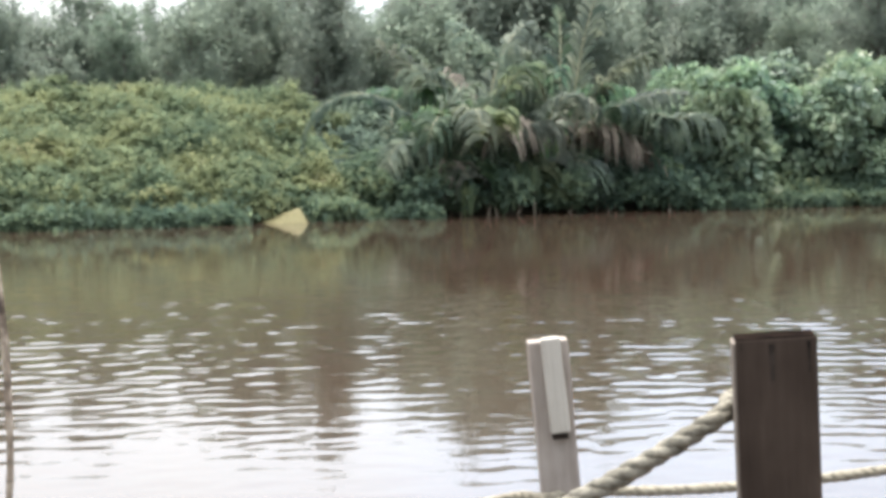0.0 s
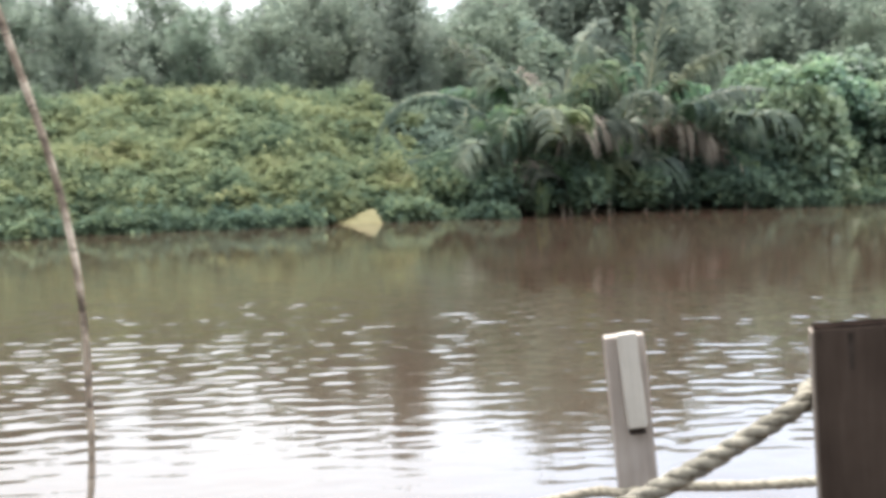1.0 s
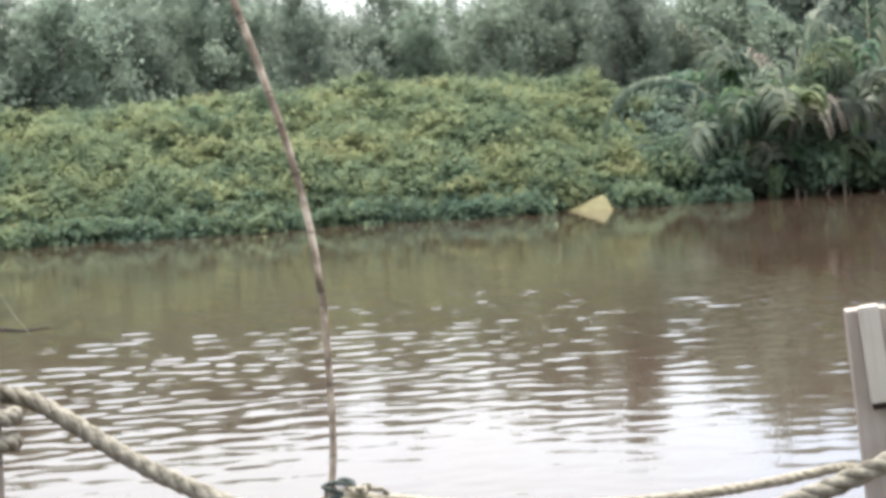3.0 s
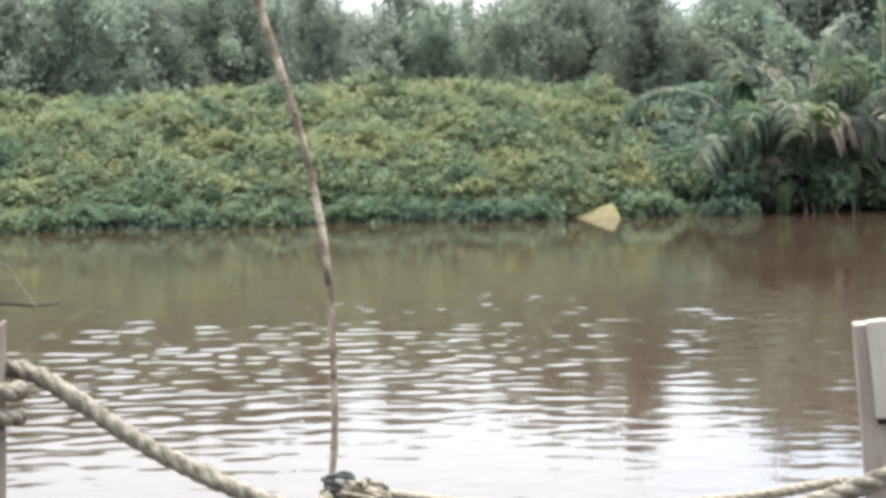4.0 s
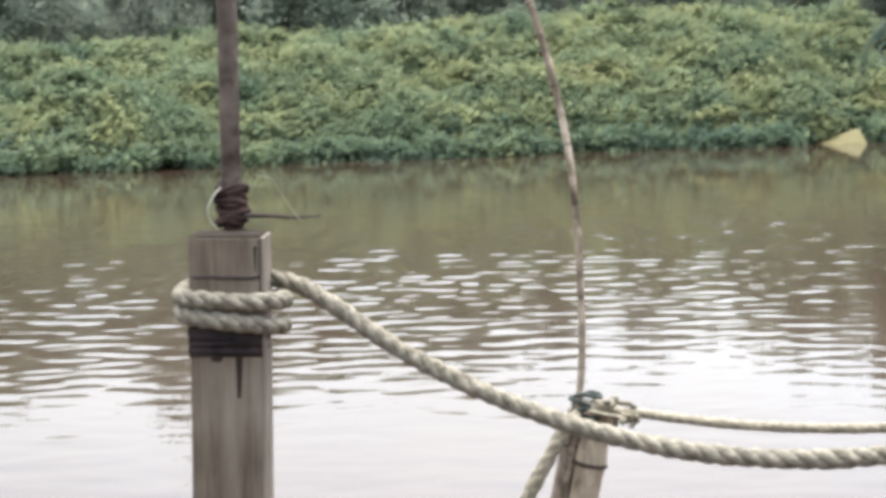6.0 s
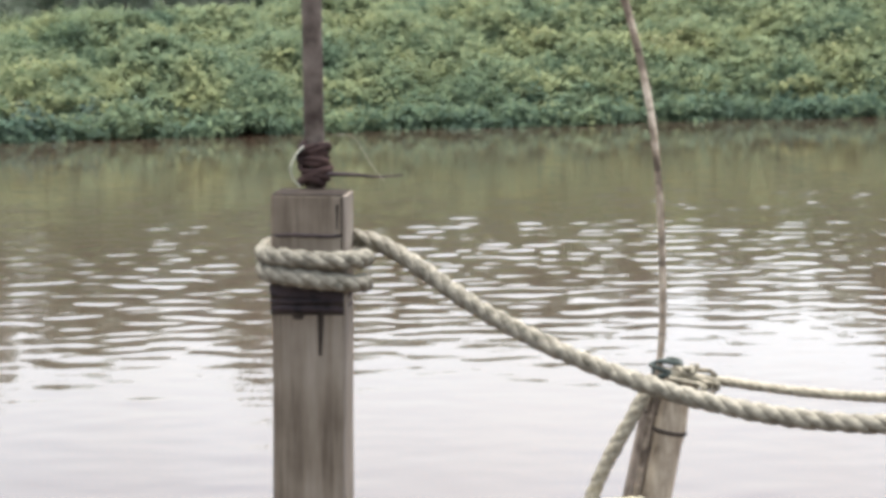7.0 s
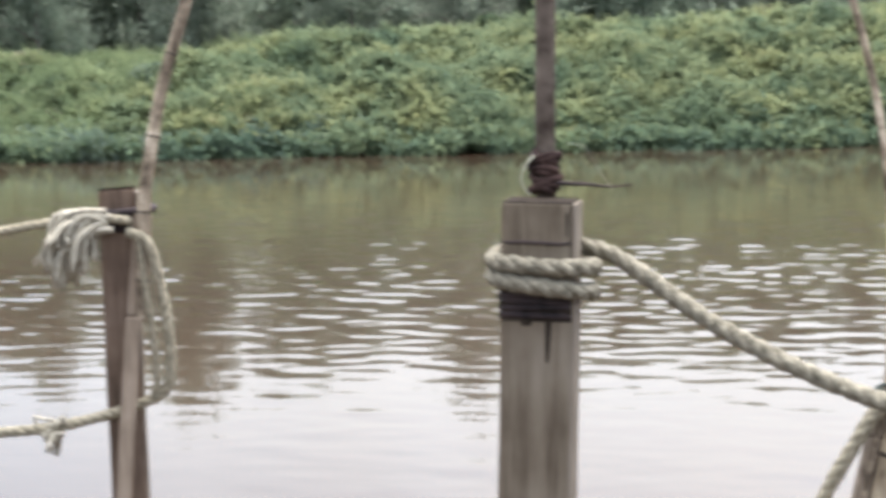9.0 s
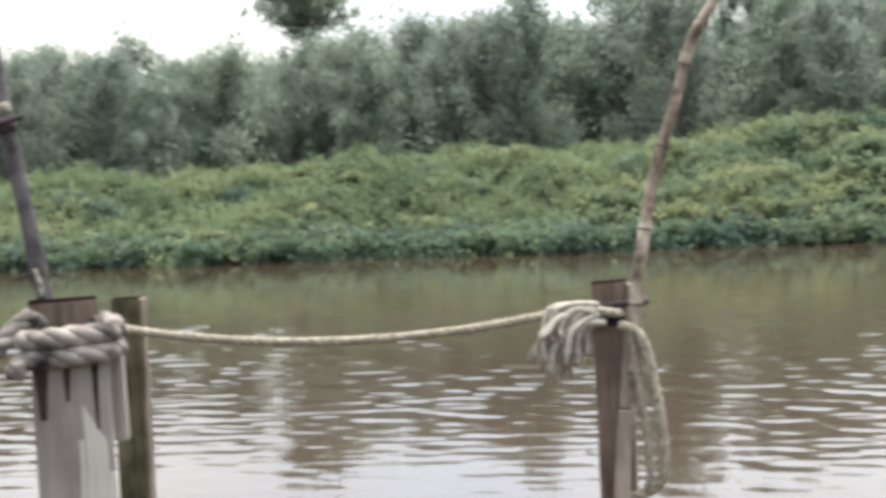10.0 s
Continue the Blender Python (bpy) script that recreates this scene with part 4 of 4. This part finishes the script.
# dark post with the heavy rope's end behind it
dark_post, dl = post("mooring_post", (1.1414, 2.3278, 2.412), 0.113, 0.080, -22, -2.4, M_DARKWOOD, "dark brown wet square timber post holding a heavy rope", seed=1, slope=(0.02, 0.0), bevel=0.002)

# thin facing added so that the post's left side is paler
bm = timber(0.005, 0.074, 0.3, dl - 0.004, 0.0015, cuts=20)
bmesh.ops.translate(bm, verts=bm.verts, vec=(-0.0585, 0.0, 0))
part("side_facing", bm, M_SIDEWOOD, dark_post, "thin tan facing for the paler side of the post")
for x, w, z0, z1 in ((-0.006, 0.010, 0.006, 0.15), (0.046, 0.006, 0.004, 0.05), (-0.049, 0.005, 0.004, 0.06)):
    bm = timber(w, 0.003, dl - z1, dl - z0, 0.001, cuts=8, taper=0.4, rough=0.003)
    bmesh.ops.translate(bm, verts=bm.verts, vec=(x, -0.040, 0))
    part("tar_drip", bm, M_STAIN_SHADE, dark_post)

# grey post with pipe, rope turns and black bands
GREY = (-0.535, 2.872, 2.350)
grey_post, gl = post("mooring_post", GREY, 0.119, 0.117, 2.7, 1.2, M_GREYWOOD, "weathered grey square timber post with rope turns and black bands", seed=2, end=M_STAIN_SHADE)
for k, (z, r_, tilt) in enumerate(((2.196, 0.007, 0.002), (2.186, 0.006, -0.003), (2.176, 0.0055, 0.002), (2.163, 0.0055, -0.001), (2.284, 0.003, 0.0))):
    v, f = band(0.119, 0.117, gl + z - GREY[2], r_, rng, tilt)
    mesh_object("black_band", v, f, M_STRAP, grey_post, smooth=True)
for x, w, z0, z1 in ((0.022, 0.011, 2.16, 2.085), (-0.015, 0.03, 2.16, 2.145), (0.05, 0.004, 2.335, 2.295)):
    bm = timber(w, 0.003, gl + z1 - GREY[2], gl + z0 - GREY[2], 0.001, cuts=4, taper=0.45)
    bmesh.ops.translate(bm, verts=bm.verts, vec=(x, -0.0595, 0))
    part("tar_drip", bm, M_STAIN_SHADE, grey_post)

bm = timber(0.1215, 0.1195, gl + 2.152 - GREY[2], gl + 2.212 - GREY[2], 0.002, cuts=3, rough=0.001)
part("stain_collar", bm, M_STAIN_SHADE, grey_post, "tarry black stain under the rope")
# added facing: gives the post's right side a paler tone
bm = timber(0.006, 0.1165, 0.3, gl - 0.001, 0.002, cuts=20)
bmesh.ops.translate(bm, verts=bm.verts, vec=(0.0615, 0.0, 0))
part("side_facing", bm, M_SIDEWOOD, grey_post, "thin facing for the paler side of the post")
bm = timber(0.0018, 0.004, gl - 0.11, gl - 0.002, 0.0006, cuts=10, rough=0.001)
bmesh.ops.translate(bm, verts=bm.verts, vec=(0.0575, -0.0582, 0))
part("crack", bm, M_STAIN_SHADE, grey_post, "dark open joint")
pipe = thing("pipe", (-0.542, 2.955, 2.0), "thin rusty brown pipe lashed upright to the grey post", "pipe")
v, f = tube(np.array([(0, 0, 0), (0, 0, 0.5), (0.002, 0, 0.72), (0.0, 0, 1.9)]), 0.0172, 14)
mesh_object("tube", v, f, M_POLE, pipe, smooth=True)
for z in (0.755, 0.775):
    v, f = tube(np.array([(0.002, 0, z), (0.002, 0, z + 0.006), (0.002, 0, z + 0.016)]), [0.019, 0.021, 0.019], 14)
    mesh_object("joint_ring", v, f, M_STRAP, pipe, smooth=True)
lash = [(-0.542 + (0.0215 + 0.005 * math.sin(a * 0.31)) * math.cos(a), 2.948 + 0.024 * math.sin(a), 2.366 + 0.028 * (1 + math.sin(a * 0.23)) + 0.007 * math.sin(a * 1.3 + 1)) for a in np.linspace(0, 6.28 * 13, 240)]
v, f = tube(np.array(lash) - lash[0], 0.0055 + 0.0015 * np.sin(np.arange(240) * 0.7), 6)
lashing = mesh_object("lashing", v, f, M_LASH, smooth=True)
lashing.location = lash[0]
tagged(lashing, "dark reddish-black strip bound in a lump round the pipe's foot", "lashing")
loop = smooth_path([(-0.555, 2.92, 2.425), (-0.567, 2.91, 2.41), (-0.575, 2.905, 2.39), (-0.571, 2.905, 2.37), (-0.56, 2.91, 2.357)], 16) - np.array(lash[0])
v, f = tube(loop, 0.0018, 5)
mesh_object("loose_loop", v, f, M_TWINE, lashing)
twig_at = (-0.515, 2.925, 2.377)
v, f = tube(smooth_path([(0, 0, 0), (0.05, 0.0, -0.002), (0.085, 0.003, -0.006), (0.128, 0.004, -0.003)], 14), np.linspace(0.0045, 0.0012, 14), 5)
twig = mesh_object("twig", v, f, M_STRAP, smooth=True)
twig.location = twig_at
tagged(twig, "thin dark twig stuck out sideways from the lashing", "twig")
v, f = tube(smooth_path([(0.015, 0, 0.068), (0.045, 0, 0.062), (0.06, 0, 0.04), (0.075, 0, 0.015), (0.095, 0, -0.012)], 20), 0.0004, 4)
mesh_object("fishing_line", v, f, M_TWINE, twig)

# heavy rope: two turns round the grey post, then a long sag to the dark post
turns_ = coil(-0.531, 2.872, 0.085, 0.082, 2.7, 2.206, 2.264, 1.75, start=0, tilt=0.10)
sag_ = sagging((-0.425, 2.915, 2.258), (1.075, 2.385, 2.286), 0.263, 9)
rope("heavy_rope", turns_ + sag_ + [(1.13, 2.45, 2.305), (1.2, 2.44, 2.31)], 0.0156, "thick pale hemp rope wound round a post and sagging between posts", M_ROPE, seed=3, fuzz=140)

# leaning light post with a white batten
light_post, ll = post("rail_post", (1.758, 5.293, 2.078), 0.125, 0.10, -14, -4.7, M_PALEWOOD, "pale grey weathered timber post leaning slightly, white batten nailed on", seed=4, end=M_PALEWOOD)
bm = timber(0.06, 0.045, ll - 0.285, ll + 0.017, 0.006, cuts=6)
bmesh.ops.rotate(bm, verts=bm.verts, cent=(0, 0, ll), matrix=Matrix.Rotation(radians(-1.5), 3, "Y"))
bmesh.ops.translate(bm, verts=bm.verts, vec=(0.006, -0.072, 0))
part("batten", bm, M_WHITE, light_post, "white-painted batten")
# dark block put in for the shade inside the batten's hollow end
bm = timber(0.05, 0.03, ll - 0.305, ll - 0.282, 0.004, cuts=2)
bmesh.ops.translate(bm, verts=bm.verts, vec=(0.012, -0.068, 0))
part("batten_end", bm, M_STAIN_SHADE, light_post, "dark block for the shaded hollow end of the batten")

# bamboo post with its tall cane and knot
bam_post = thing("bamboo_post", (-0.50, 5.90, -1.7), "two dry bamboo stakes tied together, standing aslant in the river", "post", "mooring posts")
cane("stake", [(-0.50, 5.90, -1.7), (-0.05, 5.90, 0.4), (0.075, 5.90, 1.04), (0.162, 5.90, 1.49)], 0.062, 0.050, 0.42, 21, M_BAMBOO, bam_post, sides=14, first=0.17)
cane("stake", [(-0.62, 5.93, -1.7), (-0.14, 5.93, 0.4), (-0.005, 5.92, 1.04), (0.085, 5.92, 1.47)], 0.042, 0.034, 0.36, 22, M_GREYBAMBOO, bam_post, sides=12)
tall = thing("bamboo_cane", (-0.08, 5.81, 0.6), "thin crooked dry bamboo cane standing tied to the bamboo post", "cane", "tall canes")
cane("cane", [(-0.08, 5.81, 0.6), (0.036, 5.81, 1.2), (0.092, 5.83, 1.48), (0.112, 5.85, 1.66), (0.106, 5.86, 1.95), (0.068, 5.88, 2.30), (-0.002, 5.89, 2.62), (-0.095, 5.90, 2.92), (-0.19, 5.90, 3.2), (-0.35, 5.9, 3.65)], 0.0105, 0.0145, 0.24, 23, M_CANE, tall, bowed=0.02)
knot = [(0.112 + 0.046 * math.cos(a) + 0.006 * math.sin(3.3 * a), 5.875 + 0.055 * math.sin(a), 1.452 + 0.016 * a / 6.28 + 0.012 * math.cos(1.7 * a)) for a in np.linspace(0, 6.28 * 5, 110)]
v, f = tube(np.array(knot) - knot[0], 0.0085, 7)
cord = mesh_object("binding_cord", v, f, M_CORD, smooth=True)
cord.location = knot[0]
tagged(cord, "dark green-black cord tied round the bamboo post's top", "cord", "bindings")
knot_rope = rope("thin_rope", [(0.10, 5.84, 1.50), (0.17, 5.82, 1.49), (0.24, 5.83, 1.475)] + sagging((0.30, 5.84, 1.468), (1.665, 5.335, 1.575), 0.062, 8) + [(1.74, 5.235, 1.585)] + sagging((1.83, 5.24, 1.597), (3.4, 4.55, 1.86), 0.06, 6),
                 0.0165, "pale rope sagging from the bamboo post past the light post", M_ROPE_PALE, seed=5, fuzz=60, lay=0.3)
o = np.array(knot_rope.location)
tuft(np.array((0.15, 5.83, 1.495)) - o, (0.12, -0.02, -0.01), 0.03, 16, 51, knot_rope, mat=M_ROPE_PALE, width=0.014, thick=0.0085)
rope("thin_rope", [(0.09, 5.82, 1.47), (0.045, 5.82, 1.43), (-0.03, 5.82, 1.30), (-0.095, 5.82, 1.18), (-0.14, 5.82, 1.07), (-0.25, 5.82, 0.75), (-0.42, 5.82, 0.2), (-0.5, 5.82, -0.4)],
     0.025, "slack rope hanging from the bamboo post into the water", M_ROPE_PALE, seed=6, fuzz=40, lay=0.28)

# rail between the bamboo post and the brown post
a, b = Vector((-2.45, 5.07, 0.96)), Vector((0.035, 5.80, 1.034))
rail = thing("rail", (a + b) / 2, "pale yellow sawn timber rail between two posts", "rail")
rail.matrix_world = Matrix.Translation((a + b) / 2) @ (b - a).to_track_quat("Z", "Y").to_matrix().to_4x4()
part("board", timber(0.045, 0.095, -(b - a).length / 2, (b - a).length / 2, 0.004, cuts=12), M_YELLOWWOOD, rail)

# brown post with slat, cane and frayed rope
BROWN = (-2.314, 5.168, 2.214)
brown_post, bl = post("rail_post", BROWN, 0.112, 0.10, 21, -0.8, M_BROWNWOOD, "dark brown square timber post with frayed rope and a grey slat", seed=7, slope=(0.05, 0))
bm = timber(0.058, 0.024, bl - 0.40, bl - 0.075, 0.004, cuts=8, rough=0.003)
bmesh.ops.rotate(bm, verts=bm.verts, cent=(0, 0, bl - 0.24), matrix=Matrix.Rotation(radians(6), 3, "Y"))
bmesh.ops.translate(bm, verts=bm.verts, vec=(0.064, -0.064, 0))
part("slat", bm, M_TANWOOD, brown_post, "pale tan slat")
bm = timber(0.048, 0.024, bl - 1.75, bl - 0.40, 0.005, cuts=20, rough=0.003)
bmesh.ops.rotate(bm, verts=bm.verts, cent=(0, 0, bl - 0.41), matrix=Matrix.Rotation(radians(5.4), 3, "Y"))
bmesh.ops.translate(bm, verts=bm.verts, vec=(0.038, -0.110, 0))
part("slanting_board", bm, M_TANWOOD, brown_post, "lighter grey-brown board fixed on aslant")
# facing added over the right side, paler than the post
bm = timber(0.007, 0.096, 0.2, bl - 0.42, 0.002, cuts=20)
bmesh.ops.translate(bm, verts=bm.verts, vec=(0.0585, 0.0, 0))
part("side_facing", bm, M_SIDEWOOD, brown_post, "thin facing that makes this side of the post paler")
bm = timber(0.030, 0.05, bl - 0.10, bl - 0.006, 0.004, cuts=3)
bmesh.ops.translate(bm, verts=bm.verts, vec=(0.072, -0.008, 0))
part("filler_block", bm, M_PALEWOOD, brown_post, "pale grey block wedged beside the post's head")
v, f = band(0.165, 0.125, bl - 0.068, 0.012, rng, 0.006)
v[:, 0] += 0.03
mesh_object("black_tie", v, f, M_STRAP, brown_post, smooth=True)
v, f = band(0.114, 0.102, bl - 0.124, 0.011, rng, -0.010)
mesh_object("black_tie", v, f, M_STRAP, brown_post, smooth=True)
v, f = band(0.116, 0.106, bl - 0.096, 0.010, rng, -0.008)
v2, f2 = tube(np.array([(0.03 * math.cos(a) * (1 + 0.3 * math.sin(3 * a)) + 0.005, -0.062 + 0.008 * math.sin(a * 2.3), bl - 0.09 + 0.022 * math.sin(a * 1.31)) for a in np.linspace(0, 6.28 * 4, 70)]), 0.007, 6)
mesh_object("knot", v2, f2, M_STRAP, brown_post, smooth=True)
tagged(mesh_object("rope_ring", v, f, M_YARN, brown_post, True), "pale rope turn")
tall2 = thing("bamboo_cane", (-2.215, 5.115, 1.80), "grey-brown bamboo cane tied to the brown post, leaning", "cane", "tall canes")
cane("cane", [(-2.215, 5.115, 1.80), (-2.205, 5.12, 2.16), (-2.185, 5.13, 2.31), (-2.148, 5.15, 2.52), (-2.09, 5.18, 2.73), (-2.02, 5.20, 2.96), (-1.945, 5.23, 3.10), (-1.83, 5.28, 3.45)], 0.0215, 0.0165, 0.25, 24, M_CANE, tall2, bowed=0.006)
upper = rope("thin_rope", [(-2.24, 5.09, 2.12), (-2.33, 5.085, 2.128), (-2.42, 5.075, 2.124)] + sagging((-2.50, 5.06, 2.115), (-3.70, 4.40, 2.125), 0.062, 8) + sagging((-3.76, 4.36, 2.128), (-5.0, 3.2, 2.20), 0.06, 5),
             0.0150, "pale rope strung between two rail posts with a frayed end", M_ROPE_PALE, seed=8, fuzz=60, lay=0.36)
o = np.array(upper.location)
tuft(np.array((-2.335, 5.085, 2.128)) - o, (-0.145, -0.05, -0.005), 0.17, 34, 53, upper, width=0.034, thick=0.009)
tuft(np.array((-2.335, 5.085, 2.128)) - o, (-0.075, -0.03, -0.01), 0.16, 18, 54, upper, width=0.026, thick=0.009)
lower = rope("thin_rope", [(-2.25, 5.09, 2.085), (-2.192, 5.10, 2.058), (-2.162, 5.11, 1.966), (-2.128, 5.115, 1.75), (-2.142, 5.125, 1.59), (-2.222, 5.112, 1.536), (-2.313, 5.083, 1.505), (-2.48, 4.94, 1.478), (-2.72, 4.82, 1.476), (-2.94, 4.70, 1.485), (-3.35, 4.5, 1.51), (-3.71, 4.37, 1.54)],
             0.018, "slack pale rope looped down the brown post and led along", M_ROPE_PALE, seed=10, fuzz=60, lay=0.36)
rope("thin_rope", [(-2.215, 5.092, 2.07), (-2.203, 5.095, 1.966), (-2.176, 5.10, 1.75), (-2.168, 5.105, 1.62), (-2.185, 5.108, 1.56)],
     0.0115, "thin pale rope hanging slack beside the brown post", M_ROPE_PALE, seed=14, fuzz=60, lay=0.36)
o = np.array(lower.location)
tuft(np.array((-2.44, 4.95, 1.485)) - o, (-0.035, -0.01, 0.005), 0.05, 12, 55, lower, width=0.016, thick=0.008)

# mossy post farther along
mossy_post, ml = post("rail_post", (-3.745, 4.505, 2.214), 0.092, 0.09, 30, -0.4, M_MOSSWOOD, "dark brown timber post with green algae, rope tied past it", seed=8)
# added grey facing, makes the right side paler than the front
bm = timber(0.012, 0.088, 0.2, ml - 0.002, 0.003, cuts=20)
bmesh.ops.translate(bm, verts=bm.verts, vec=(0.053, 0, 0))
part("side_facing", bm, M_GREYWOOD, mossy_post, "thin grey facing for the post's paler side")

# worn pale post with its coil of rope, dark block and pole
worn_post, wl_ = post("mooring_post", (-1.836, 2.025, 2.345), 0.114, 0.11, 41, -1.0, M_WORN, "worn whitish timber post with rope turns and black stains", seed=9)
for x, w, z0, z1 in ((-0.043, 0.024, 2.325, 2.233), (-0.006, 0.014, 2.325, 2.258), (0.035, 0.012, 2.325, 2.215)):
    bm = timber(w, 0.004, wl_ + z1 - 2.345, wl_ + z0 - 2.345, 0.001, cuts=8, taper=0.4, rough=0.0025)
    bmesh.ops.translate(bm, verts=bm.verts, vec=(x, -0.0555, 0))
    part("tar_drip", bm, M_STAIN_SHADE, worn_post)
for x, w, z0, z1 in ((0.030, 0.034, 2.30, 1.2), (0.050, 0.010, 2.15, 1.0), (0.008, 0.008, 2.2, 1.9)):
    bm = timber(w, 0.004, wl_ + z1 - 2.345, wl_ + z0 - 2.345, 0.001, cuts=24, rough=0.006)
    bmesh.ops.translate(bm, verts=bm.verts, vec=(x, -0.0545, 0))
    part("peeled_strip", bm, M_WHITE, worn_post, "whitish strip where the surface has peeled")
block, kl = post("stake_block", (-1.889, 2.075, 2.402), 0.104, 0.05, 41, -0.5, M_BROWNWOOD, "dark brown timber block fixed behind the worn post", foot=2.3, seed=10, category="stake", slope=(0.04, 0))
batten, tl = post("side_batten", (-1.806, 2.095, 2.345), 0.02, 0.04, 36, -2.0, M_PALEWOOD, "narrow pale batten standing against the worn post", foot=2.185, seed=11, category="batten", bevel=0.003)
turns_ = [(-2.6, 1.15, 2.0), (-2.3, 1.45, 2.10), (-2.05, 1.76, 2.22), (-1.93, 1.91, 2.312)] + coil(-1.834, 2.025, 0.070, 0.070, 41, 2.378, 2.322, 1.95, start=-170)[1:] + [(-1.858, 1.942, 2.314), (-1.852, 1.922, 2.306)]
rope("heavy_rope", turns_, 0.0165, "thick grimy grey hemp rope wound round the worn post", M_ROPE_DARK, seed=12, fuzz=140)
pole = thing("pole", (-1.944, 2.12, 2.1), "thin dark weathered pole leaning behind the worn post", "pole")
v, f = tube(smooth_path([(0.040, 0, 0), (0.003, -0.026, 0.3), (-0.018, -0.034, 0.43), (-0.039, -0.045, 0.56), (-0.058, -0.05, 0.68), (-0.14, -0.07, 1.2)], 30), (np.linspace(0.0145, 0.0115, 30) * (1 + 0.12 * np.sin(np.arange(30) * 1.9) * np.sin(np.arange(30) * 0.53))), 9)
mesh_object("stick", v, f, M_DARKPOLE, pole, smooth=True)
v, f = tube(smooth_path([(-0.079, -0.06, 0.575), (-0.039, -0.065, 0.58), (0.003, -0.055, 0.588)], 8), 0.004, 5)
mesh_object("wire", v, f, M_STRAP, pole, smooth=True)
v, f = tube(np.array([(-0.040, -0.047, 0.565), (-0.0415, -0.047, 0.575), (-0.044, -0.048, 0.59)]), [0.015, 0.017, 0.015], 9)
mesh_object("binding", v, f, M_STRAP, pole, smooth=True)
v, f = tube(np.array([(-0.043, -0.048, 0.592), (-0.045, -0.048, 0.602), (-0.047, -0.049, 0.612)]), [0.0125, 0.0145, 0.0125], 9)
mesh_object("pale_wrap", v, f, M_ROPE, pole, smooth=True)
v, f = tube(smooth_path([(0.002, -0.046, 0.350), (0.012, -0.048, 0.332), (0.017, -0.048, 0.305)], 10), np.linspace(0.0035, 0.0055, 10), 7)
mesh_object("pale_strip", v, f, M_ROPE, pole, smooth=True)
v, f = tube(smooth_path([(0.004, -0.030, 0.342), (-0.020, -0.036, 0.340), (-0.040, -0.038, 0.336)], 8), np.linspace(0.004, 0.002, 8), 5)
mesh_object("twig", v, f, M_STRAP, pole, smooth=True)
